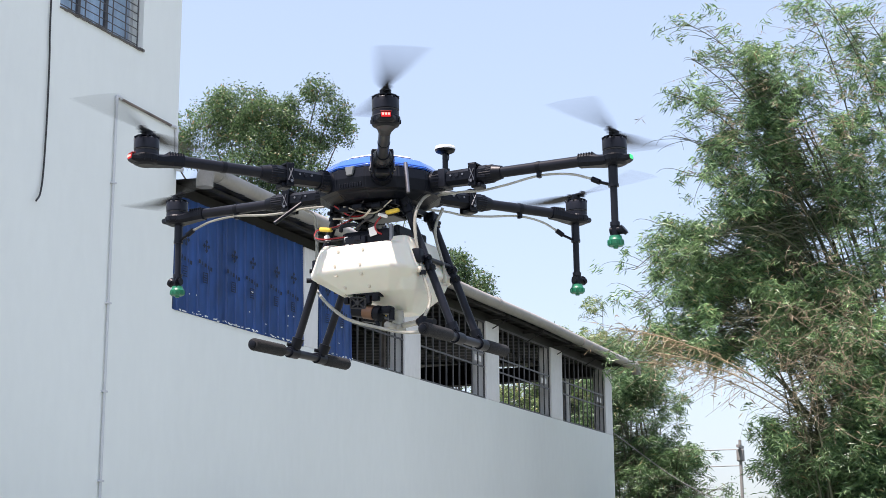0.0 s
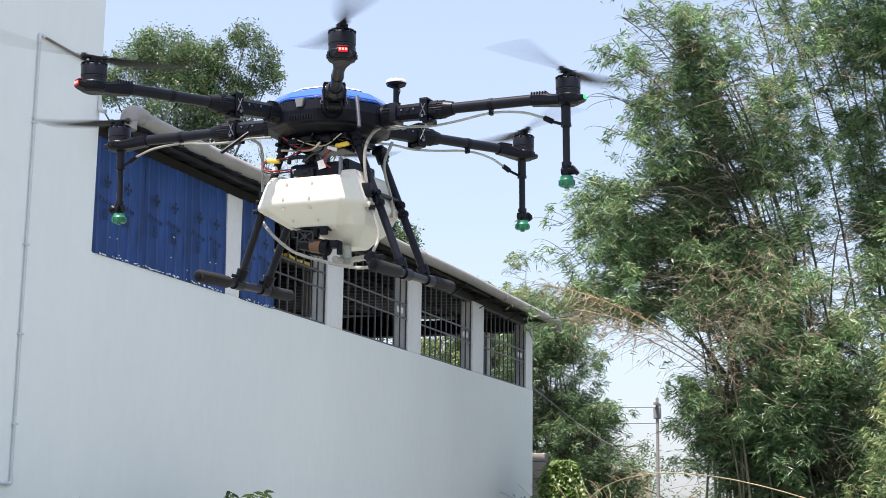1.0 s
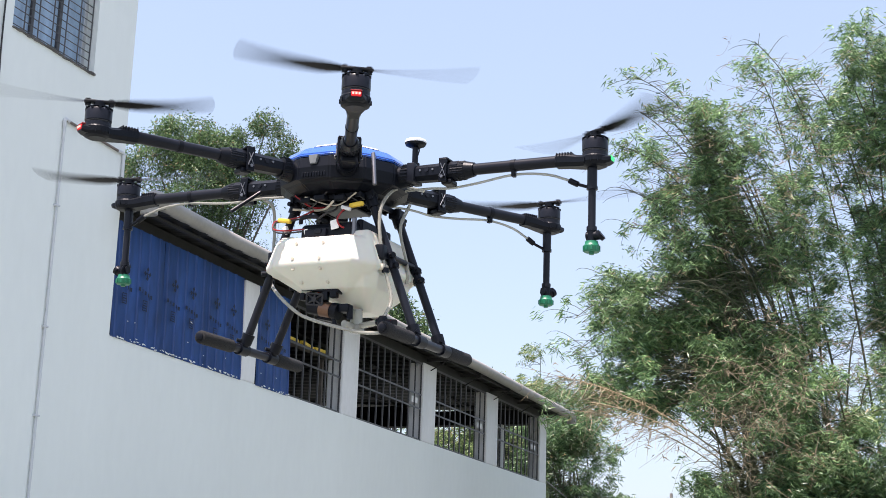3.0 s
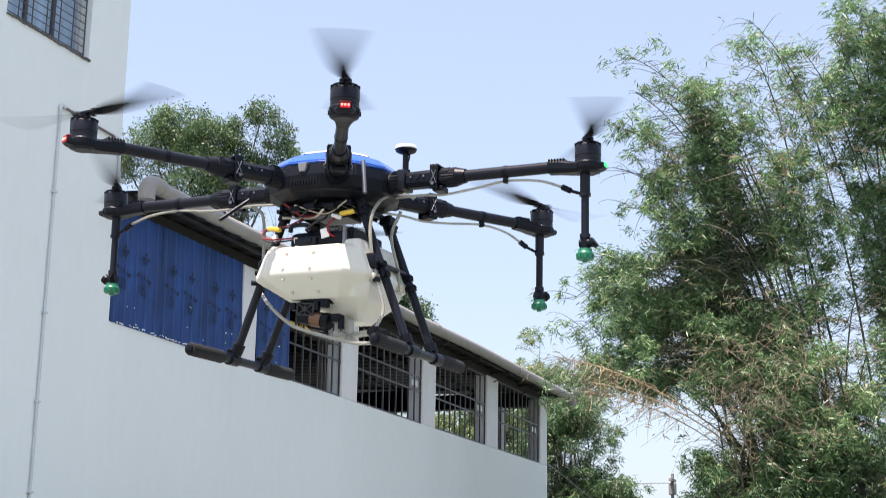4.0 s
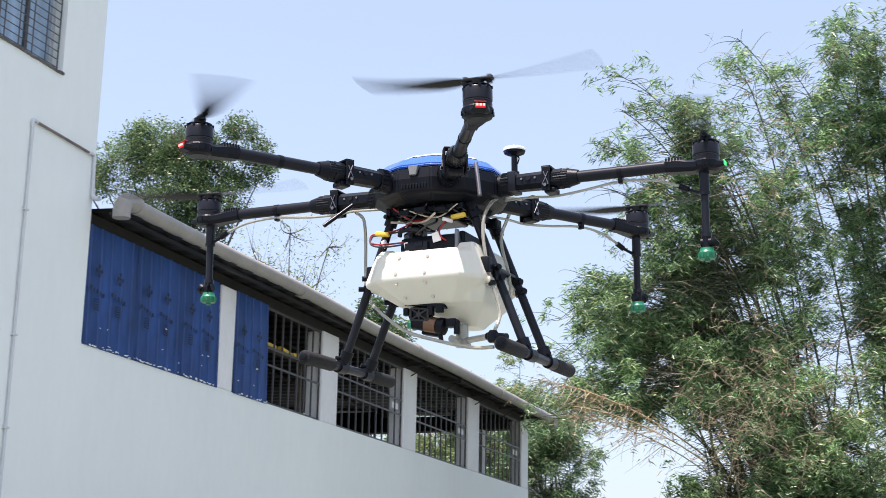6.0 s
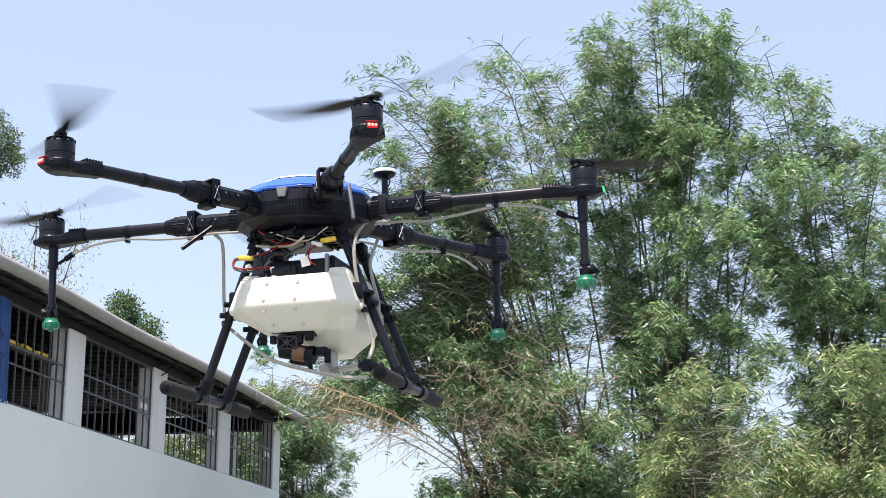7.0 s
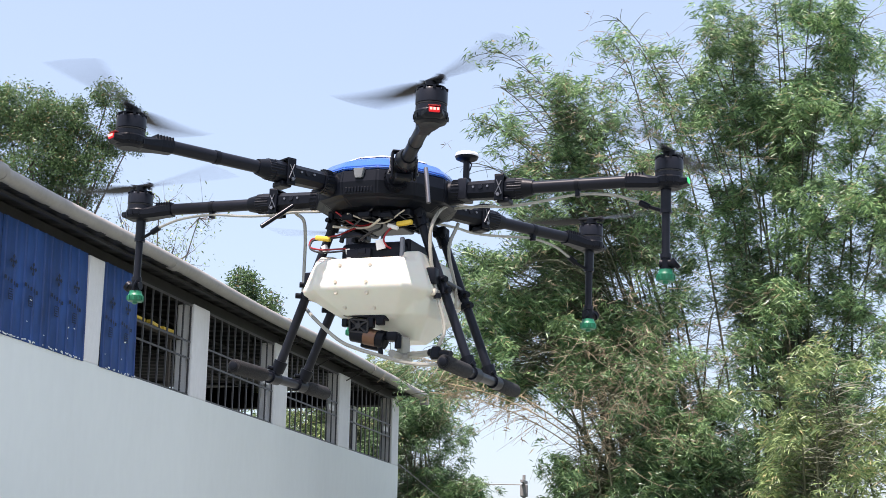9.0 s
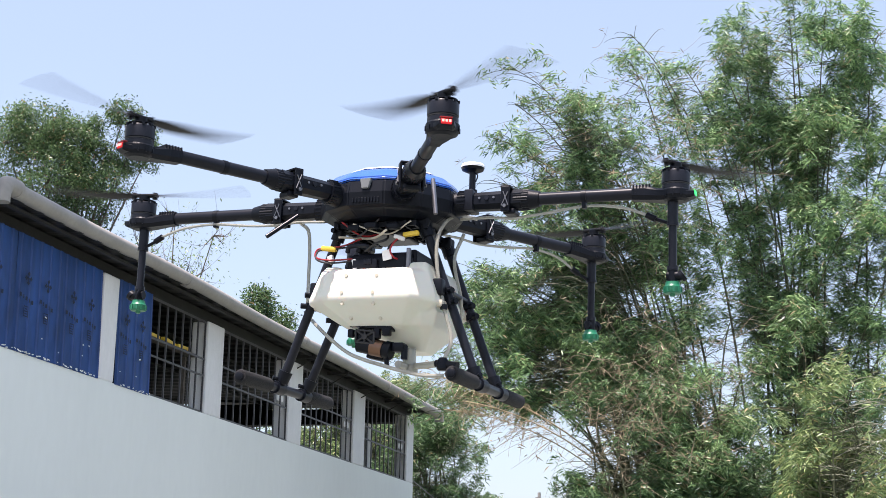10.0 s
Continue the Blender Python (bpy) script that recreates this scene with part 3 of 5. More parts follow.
    lathe(bm, ((0.026, 0.0645), (0.0295, 0.0650), (0.0295, 0.0672), (0.024, 0.0680)), 28, pose(REACH, 0, 0))
    sub("motor_cap", bm, PLASTIC, "slotted motor cap", smooth=False)
    for k in range(6):
        a = 2 * math.pi * (k + 0.5) / 6
        bm = bmesh.new()
        rod(bm, (REACH + 0.0300 * math.cos(a), 0.0300 * math.sin(a), 0.0605), (REACH + 0.0318 * math.cos(a), 0.0318 * math.sin(a), 0.0605), 0.0022, seg=8)
        sub("motor_screw", bm, STEEL)
    bm = bmesh.new()
    box(bm, (0.7435, 0, 0.009), (0.006, 0.023, 0.011), bevel=0.002)
    if deg in (30, 330):
        sub("lamp", bm, RED_LED, "red glowing lamp")
        for y in (-0.007, 0, 0.007):
            bm = bmesh.new()
            box(bm, (0.7470, y, 0.0105), (0.002, 0.0045, 0.005))
            sub("lamp_diode", bm, PINK_LED, smooth=False)
        bm = bmesh.new()
        box(bm, (0.7395, 0, 0.0185), (0.010, 0.026, 0.003), bevel=0.001)
        sub("lamp_hood", bm, RED_LENS, smooth=False)
    else:
        sub("lamp", bm, GREEN_LED if deg == 90 else GREEN_LENS, "green glowing lamp" if deg == 90 else "dark green unlit lamp")
    if deg in SPRAY_ARMS:
        bm = bmesh.new()
        rod(bm, (0.693, 0, -0.006), (0.693, 0, -0.062), 0.0125, seg=16)
        rod(bm, (0.693, 0, -0.058), (0.693, 0, -0.066), 0.0140, seg=16)
        rod(bm, (0.693, 0, -0.062), (0.693, 0, -0.166), 0.0095, seg=14)
        rod(bm, (0.693, 0, -0.160), (0.693, 0, -0.170), 0.0130, seg=14)
        sub("spray_rod", bm, CARBON)
        bm = bmesh.new()
        rod(bm, (0.680, 0, -0.183), (0.715, 0, -0.183), 0.011, seg=12)
        rod(bm, (0.711, 0, -0.186), (0.719, 0, -0.180), 0.014, seg=12)
        rod(bm, (0.693, 0, -0.168), (0.693, 0, -0.200), 0.012, seg=12)
        tube(bm, [(0.686, 0.012, -0.172), (0.688, 0.017, -0.184), (0.690, 0.012, -0.198)], 0.003, seg=6)
        sub("nozzle_elbow", bm, PLASTIC)
        bm = bmesh.new()
        lathe(bm, ((0.006, -0.230), (0.007, -0.225), (0.0185, -0.224), (0.0203, -0.221), (0.0205, -0.209), (0.0185, -0.2065), (0.0165, -0.202), (0.0160, -0.197), (0.011, -0.196)), 20, pose(0.693, 0, 0))
        for k in range(10):
            a = 2 * math.pi * k / 10
            box(bm, (0.693 + 0.0205 * math.cos(a), 0.0205 * math.sin(a), -0.215), (0.0032, 0.004, 0.012), Matrix.Rotation(a, 4, "Z"))
        sub("nozzle", bm, GREEN_CAP, "green plastic spray nozzle")
        bm = bmesh.new()
        tube(bm, [(0.17, 0.022, -0.020), (0.24, 0.024, -0.018), (0.30, 0.024, -0.022), (0.38, 0.014, -0.018), (0.484, 0.006, -0.007), (0.57, 0.008, -0.014), (0.63, 0.012, -0.034)], 0.0035, seg=8)
        sub("hose", bm, HOSE, "clear spray hose")
        bm = bmesh.new()
        rod(bm, (0.63, 0.012, -0.034), (0.652, 0.010, -0.046), 0.0075, seg=10)
        rod(bm, (0.652, 0.010, -0.046), (0.684, 0.004, -0.058), 0.0042, seg=8)
        sub("hose_fitting", bm, PLASTIC)
        bm = bmesh.new()
        box(bm, (0.484, 0, -0.006), (0.010, 0.016, 0.018), bevel=0.002)
        sub("hose_clip", bm, PLASTIC, smooth=False)


def build_propeller(drone, deg, way):
    """Two folding blades on a hub; it spins about z."""
    bm = bmesh.new()
    lathe(bm, ((0.012, -0.016), (0.014, -0.008), (0.014, 0.004), (0.010, 0.007)), 16)
    hub = part("rotor", bm, PLASTIC, drone, "black rotor hub")
    bm = bmesh.new()
    box(bm, (0, 0, 0.004), (0.074, 0.020, 0.008), bevel=0.003)
    for s in (-1, 1):
        rod(bm, (s * 0.028, 0, -0.006), (s * 0.028, 0, 0.011), 0.007, seg=10)
    for s in (1, -1):
        rows = []
        for k in range(13):
            u = k / 12
            x = 0.024 + 0.250 * u
            chord = 0.012 + 0.030 * math.sin(min(1.0, u * 2.6 + 0.12) * 1.57) * (1 - 0.62 * u ** 1.6)
            twist = radians(24 - 17 * u) * way
            zc = 0.004 + 0.016 * u * u
            th = 0.0028 * (1 - 0.6 * u)
            row = []
            for c, t in ((-0.42, 0), (-0.15, th), (0.25, th), (0.58, 0), (0.25, -th * 0.6), (-0.15, -th * 0.6)):
                y = c * chord * way
                row.append(bm.verts.new((s * x, s * (y * math.cos(twist) - t * math.sin(twist) - 0.012 * way * u * u), zc - y * math.sin(twist) + t)))
            rows.append(row)
        for a, b in zip(rows, rows[1:]):
            for k in range(6):
                bm.faces.new((a[k], a[(k + 1) % 6], b[(k + 1) % 6], b[k]))
        bm.faces.new(rows[0]), bm.faces.new(list(reversed(rows[-1])))
    bmesh.ops.recalc_face_normals(bm, faces=bm.faces)
    return hub, part("propeller", bm, BLADE, hub, "black two-blade folding propeller")


def build_hull(drone):
    def ring(bm, r, z, flat=1.0):
        return [bm.verts.new((r * (1.0 if k % 2 else flat) * math.cos(math.radians(15 + 30 * k)), r * math.sin(math.radians(15 + 30 * k)), z)) for k in range(12)]
    def shell(levels):
        bm = bmesh.new()
        loops = [ring(bm, r / math.cos(math.radians(15)), z) for r, z in levels]
        for a, b in zip(loops, loops[1:]):
            for k in range(12):
                bm.faces.new((a[k], a[(k + 1) % 12], b[(k + 1) % 12], b[k]))
        bm.faces.new(list(reversed(loops[0]))), bm.faces.new(loops[-1])
        return bm
    bm = shell(((0.105, -0.044), (0.130, -0.041), (0.152, -0.029), (0.157, -0.025), (0.168, -0.020), (0.171, 0.010), (0.166, 0.036), (0.160, 0.040)))
    bmesh.ops.bevel(bm, geom=[e for e in bm.edges if abs(e.verts[0].co.z - e.verts[1].co.z) > 0.01], offset=0.004, segments=2, affect="EDGES")
    hull = part("hull", bm, PLASTIC, drone, "black plastic hull", smooth=False)
    bm = shell(((0.164, 0.041), (0.165, 0.047), (0.146, 0.068), (0.105, 0.084), (0.05, 0.088)))
    bmesh.ops.bevel(bm, geom=list(bm.edges), offset=0.003, segments=2, affect="EDGES")
    part("cover", bm, COVER, hull, "glossy blue top cover")
    # White cap paints the sky's sheen on top of the blue cover.
    bm = shell(((0.112, 0.0830), (0.104, 0.0880), (0.05, 0.0920)))
    part("cover_sheen", bm, PEARL, hull, "white sky sheen on the cover, laid on as a cap")
    # badge and vents of the front face
    bm = bmesh.new()
    pts = [(-0.014, 0.013), (0.014, 0.013), (0.009, -0.011), (-0.009, -0.011)]
    front = [bm.verts.new((0.1755, y, 0.028 + z)) for y, z in pts]
    back = [bm.verts.new((0.163, y, 0.028 + z)) for y, z in pts]
    bm.faces.new(front), bm.faces.new(list(reversed(back)))
    for k in range(4):
        bm.faces.new((front[k], back[k], back[(k + 1) % 4], front[(k + 1) % 4]))
    bmesh.ops.bevel(bm, geom=list(bm.edges), offset=0.0015, segments=2, affect="EDGES")
    part("badge", bm, BADGE, hull, "pale trapezoid badge")
    for face in (0, 3):
        for k in range(9):
            bm = bmesh.new()
            box(bm, (0.1685, -0.032 + 0.008 * k, -0.010), (0.006, 0.005, 0.012), bevel=0.001)
            o = part("vent_fin", bm, PLASTIC, hull, smooth=False)
            o.matrix_basis = spin(60 * face)
    # open ribs of the belly plate
    for k in range(9):
        bm = bmesh.new()
        box(bm, (0, -0.10 + 0.025 * k, -0.053), (0.20, 0.005, 0.014))
        part("belly_rib", bm, PLASTIC, hull, smooth=False)
    for k in range(7):
        bm = bmesh.new()
        box(bm, (-0.09 + 0.03 * k, 0, -0.051), (0.005, 0.20, 0.012))
        part("belly_rib", bm, PLASTIC, hull, smooth=False)
    bm = bmesh.new()
    box(bm, (0.0, 0.0, -0.065), (0.13, 0.10, 0.008), bevel=0.003)
    part("tray", bm, CARBON, hull, smooth=False)
    bm = bmesh.new()
    tube(bm, [(0.13, 0.04, -0.075), (0.10, 0.0, -0.085), (0.08, -0.05, -0.080), (0.11, -0.09, -0.082)], 0.003)
    part("cable_loom", bm, CREAM, hull)
    for k, (a, b, c) in enumerate((((0.12, -0.08, -0.060), (0.10, -0.03, -0.092), (0.05, 0.03, -0.070)), ((0.13, 0.02, -0.060), (0.11, -0.04, -0.096), (0.06, -0.09, -0.072)), ((0.10, 0.09, -0.060), (0.10, 0.03, -0.090), (0.12, -0.05, -0.066)), ((0.05, 0.11, -0.060), (0.08, 0.07, -0.098), (0.11, 0.0, -0.070)))):
        bm = bmesh.new()
        tube(bm, [Vector(v) + Vector((0, 0, 0.012)) for v in (a, b, c)], 0.0020, seg=6)
        part("belly_wire", bm, (RED_WIRE, CABLE, CREAM, CABLE)[k], hull)
    for x, y in ((0.11, 0.05), (0.11, -0.05), (0.06, 0.0), (0.125, 0.0)):
        bm = bmesh.new()
        box(bm, (x, y, -0.062), (0.022, 0.030, 0.014), bevel=0.003)
        part("controller_box", bm, PLASTIC, hull, smooth=False)
    # antennas
    for a, b in (((0.150, 0.160, 0.036), (0.166, 0.176, -0.052)), ((0.04, -0.235, -0.005), (0.095, -0.290, -0.068))):
        bm = bmesh.new()
        rod(bm, a, b, 0.0055, seg=10)
        part("antenna", bm, STEEL if a[1] > 0 else CARBON, drone, "stick antenna")
    bm = bmesh.new()
    rod(bm, (0.0, 0.205, 0.030), (0.0, 0.205, 0.094), 0.0080, seg=14)
    rod(bm, (0.0, 0.205, 0.026), (0.0, 0.205, 0.046), 0.0125, seg=14)
    box(bm, (0.0, 0.205, 0.016), (0.056, 0.022, 0.052), bevel=0.003)
    tube(bm, [(0.006, 0.212, 0.088), (0.012, 0.222, 0.078), (0.008, 0.216, 0.064)], 0.0018, seg=6)
    mast = part("mast", bm, CARBON, drone, "satellite antenna mast")
    bm = bmesh.new()
    lathe(bm, ((0.015, 0.090), (0.026, 0.095), (0.0285, 0.101)), 28, pose(0, 0.205, 0))
    part("antenna_base", bm, PLASTIC, mast)
    bm = bmesh.new()
    lathe(bm, ((0.0285, 0.1012), (0.029, 0.105), (0.026, 0.110), (0.010, 0.113)), 28, pose(0, 0.205, 0))
    part("antenna_cap", bm, PEARL, mast, "white antenna cap")


def build_gear(drone):
    for side in (1, -1):
        bm = bmesh.new()
        rod(bm, (0.10, side * 0.258, -0.434), (-0.13, side * 0.258, -0.434), 0.0115, seg=14)
        skid = part("skid", bm, CARBON, drone, "black landing skid")
        for a, b in ((0.249, 0.098), (-0.118, -0.253)):
            bm = bmesh.new()
            m = Matrix.Translation((a, side * 0.258, -0.434)) @ pose(0, 0, 0, 0, -90, 0)
            ln = a - b
            lathe(bm, ((0.012, 0.0), (0.0155, 0.002), (0.0170, 0.006), (0.0170, ln - 0.006), (0.0155, ln - 0.002), (0.011, ln)), 24, m)
            part("foam_roll", bm, FOAM, skid)
            bm = bmesh.new()
            e = a + 0.001 if a > 0 else b - 0.001
            lathe(bm, ((0.0105, 0.0), (0.0105, 0.004), (0.006, 0.006)), 18, Matrix.Translation((e - 0.002 if a > 0 else e + 0.002, side * 0.258, -0.434)) @ pose(0, 0, 0, 0, 90 if a > 0 else -90, 0))
            part("end_plug", bm, PLASTIC, skid)
        for xt, xb, zt in ((0.056, 0.048, -0.045), (-0.102, -0.098, -0.060)):
            bm = bmesh.new()
            top, bot = Vector((xt, side * 0.106, zt)), Vector((xb, side * 0.250, -0.425))
            rod(bm, top, bot, 0.0110, seg=16)
            leg = part("leg", bm, CARBON, drone, "black carbon landing leg")
            bm = bmesh.new()
            rod(bm, top + (bot - top) * -0.03, top + (bot - top) * 0.09, 0.0165, seg=14)
            box(bm, top, (0.036, 0.034, 0.026), bevel=0.005)
            for s in (-1, 1):
                rod(bm, top + Vector((0.018 * s, side * 0.012, -0.012)), top + Vector((0.026 * s, side * 0.014, -0.012)), 0.0062, seg=10)
            part("hinge", bm, PLASTIC, leg, smooth=False)
            bm = bmesh.new()
            rod(bm, top + (bot - top) * 0.92, top + (bot - top) * 0.99, 0.0170, 0.0150, seg=14)
            rod(bm, (xb - 0.020, side * 0.258, -0.434), (xb + 0.020, side * 0.258, -0.434), 0.0160, seg=16)
            rod(bm, bot + Vector((0.012, side * 0.006, 0.012)), bot + Vector((0.020, side * 0.014, 0.014)), 0.005, seg=8)
            part("tee_fitting", bm, PLASTIC, leg)
            mid = top + (bot - top) * 0.44
            for dz in (0, 0.028):
                bm = bmesh.new()
                c = mid + (bot - top).normalized() * dz
                rod(bm, c - (bot - top).normalized() * 0.007, c + (bot - top).normalized() * 0.007, 0.0155, seg=14)
                rod(bm, c + Vector((0.010, side * 0.008, 0)), c + Vector((0.018, side * 0.020, 0)), 0.0068, seg=10)
                part("leg_clamp", bm, PLASTIC, leg)
        bm = bmesh.new()
        rod(bm, (0.07, side * 0.165, -0.208), (-0.115, side * 0.165, -0.208), 0.007, seg=10)
        part("brace", bm, CARBON, drone)


def build_tank(drone):
    bm = bmesh.new()
    def block(levels, cut=0.28):
        """A stack of eight-sided outlines of half width (hx, hy) about (cx, cy)."""
        loops = []
        for cx, cy, hx, hy, z in levels:
            c = cut * min(hx, hy)
            loops.append([bm.verts.new((cx + x, cy + y, z)) for x, y in ((hx, -hy + c), (hx, hy - c), (hx - c, hy), (-hx + c, hy), (-hx, hy - c), (-hx, -hy + c), (-hx + c, -hy), (hx - c, -hy))])
        for a, b in zip(loops, loops[1:]):
            for k in range(8):
                bm.faces.new((a[k], a[(k + 1) % 8], b[(k + 1) % 8], b[k]))
        bm.faces.new(list(reversed(loops[0]))), bm.faces.new(loops[-1])
    # main shell: leaning upper faces, a sharp waist, under-faces drawn in to the belly; a hopper to the left
    block(((0.0, 0.022, 0.100, 0.078, -0.306), (0.0, 0.020, 0.116, 0.090, -0.300), (0.0, 0.006, 0.168, 0.160, -0.248), (0.0, 0.006, 0.170, 0.161, -0.238), (0.0, 0.006, 0.158, 0.140, -0.180), (0.0, 0.006, 0.148, 0.130, -0.170)), 0.30)
    block(((0.0, 0.078, 0.036, 0.032, -0.350), (0.0, 0.074, 0.056, 0.046, -0.334), (0.0, 0.062, 0.104, 0.088, -0.298), (0.0, 0.050, 0.125, 0.112, -0.262)))
    block(((0.0, 0.122, 0.125, 0.040, -0.240), (0.0, 0.116, 0.118, 0.026, -0.166), (0.0, 0.114, 0.108, 0.020, -0.150)))
    block(((0.0, -0.112, 0.125, 0.040, -0.240), (0.0, -0.106, 0.118, 0.025, -0.168), (0.0, -0.104, 0.106, 0.018, -0.154)))
    tank = part("tank", bm, TANK, drone, "white translucent plastic spray tank")
    r = tank.modifiers.new("moulding", "REMESH")
    r.mode, r.voxel_size, r.use_smooth_shade = "VOXEL", 0.0038, True
    s = tank.modifiers.new("rounding", "SMOOTH")
    s.factor, s.iterations = 0.5, 2
    for y, z, x in ((-0.043, -0.188, 0.1590), (0.034, -0.190, 0.1590), (-0.049, -0.229, 0.1675), (0.029, -0.231, 0.1675), (-0.049, -0.254, 0.1620), (0.029, -0.256, 0.1605), (-0.038, -0.284, 0.1325), (0.036, -0.286, 0.1305)):
        bm = bmesh.new()
        rod(bm, (x - 0.006, y, z), (x + 0.0035, y, z), 0.0042, seg=10)
        part("tank_bolt", bm, CREAM, tank)
    for y, x, z in ((0.164, 0.076, -0.246), (0.160, -0.105, -0.244), (-0.152, 0.06, -0.244)):
        bm = bmesh.new()
        box(bm, (x, y, z), (0.040, 0.020, 0.018), bevel=0.005)
        part("mount_lug", bm, CREAM, tank)
    for y in (0.160, -0.152):
        bm = bmesh.new()
        box(bm, (0.085, y, -0.208), (0.030, 0.026, 0.040), bevel=0.005)
        part("leg_bracket", bm, PLASTIC, tank)
    bm = bmesh.new()
    lathe(bm, ((0.016, -0.404), (0.021, -0.400), (0.021, -0.388), (0.016, -0.384), (0.015, -0.346)), 20, pose(0.05, 0.080, 0))
    rod(bm, (0.05, 0.080, -0.392), (0.105, 0.074, -0.390), 0.0090, seg=12)
    rod(bm, (0.05, 0.09, -0.388), (0.095, 0.165, -0.390), 0.0080, seg=12)
    part("outlet", bm, HOSE, tank, "clear plastic outlet fitting")
    # pump under the tank: bracket, square spoked head, round motor, elbows to the outlet
    bm = bmesh.new()
    box(bm, (0.085, 0.004, -0.301), (0.060, 0.108, 0.010), pose(0, 0, 0, -6, 0, 0), bevel=0.003)
    for y, w, h in ((-0.046, 0.014, 0.020), (-0.022, 0.012, 0.014), (0.020, 0.016, 0.024), (0.044, 0.020, 0.018)):
        box(bm, (0.108, y, -0.306 - h / 2), (0.016, w, h), bevel=0.003)
    box(bm, (0.098, -0.008, -0.327), (0.030, 0.050, 0.040), pose(0, 0, 0, -10, 0, 0), bevel=0.004)
    rod(bm, (0.098, -0.030, -0.340), (0.098, 0.048, -0.357), 0.0190, seg=20)
    rod(bm, (0.098, 0.040, -0.355), (0.098, 0.054, -0.358), 0.0215, seg=20)
    box(bm, (0.095, 0.072, -0.350), (0.030, 0.030, 0.022), bevel=0.005)
    rod(bm, (0.098, 0.050, -0.350), (0.098, 0.090, -0.352), 0.0085, seg=12)
    rod(bm, (0.098, 0.086, -0.346), (0.098, 0.086, -0.378), 0.0080, seg=12)
    box(bm, (0.080, 0.010, -0.368), (0.030, 0.044, 0.016), pose(0, 0, 0, -12, 0, 0), bevel=0.004)
    rod(bm, (0.098, 0.040, -0.366), (0.098, 0.044, -0.392), 0.0060, seg=10)
    pump = part("pump", bm, PLASTIC, drone, "black diaphragm pump")
    bm = bmesh.new()
    rod(bm, (0.099, 0.004, -0.3475), (0.099, 0.034, -0.3540), 0.0200, seg=20)
    part("pump_motor", bm, COPPER, pump, "copper-coloured pump motor")
    bm = bmesh.new()
    for y0, z0, y1, z1 in ((-0.031, -0.309, 0.015, -0.314), (-0.031, -0.338, 0.015, -0.343), (-0.031, -0.309, -0.031, -0.338), (0.015, -0.314, 0.015, -0.343), (-0.031, -0.309, 0.015, -0.343), (0.015, -0.314, -0.031, -0.338), (-0.008, -0.311, -0.008, -0.341)):
        rod(bm, (0.116, y0, z0), (0.116, y1, z1), 0.0028, seg=6)
    rod(bm, (0.110, -0.008, -0.326), (0.120, -0.008, -0.326), 0.007, seg=12)
    part("pump_head", bm, DARK_STEEL, pump, "dark ribbed square pump head")


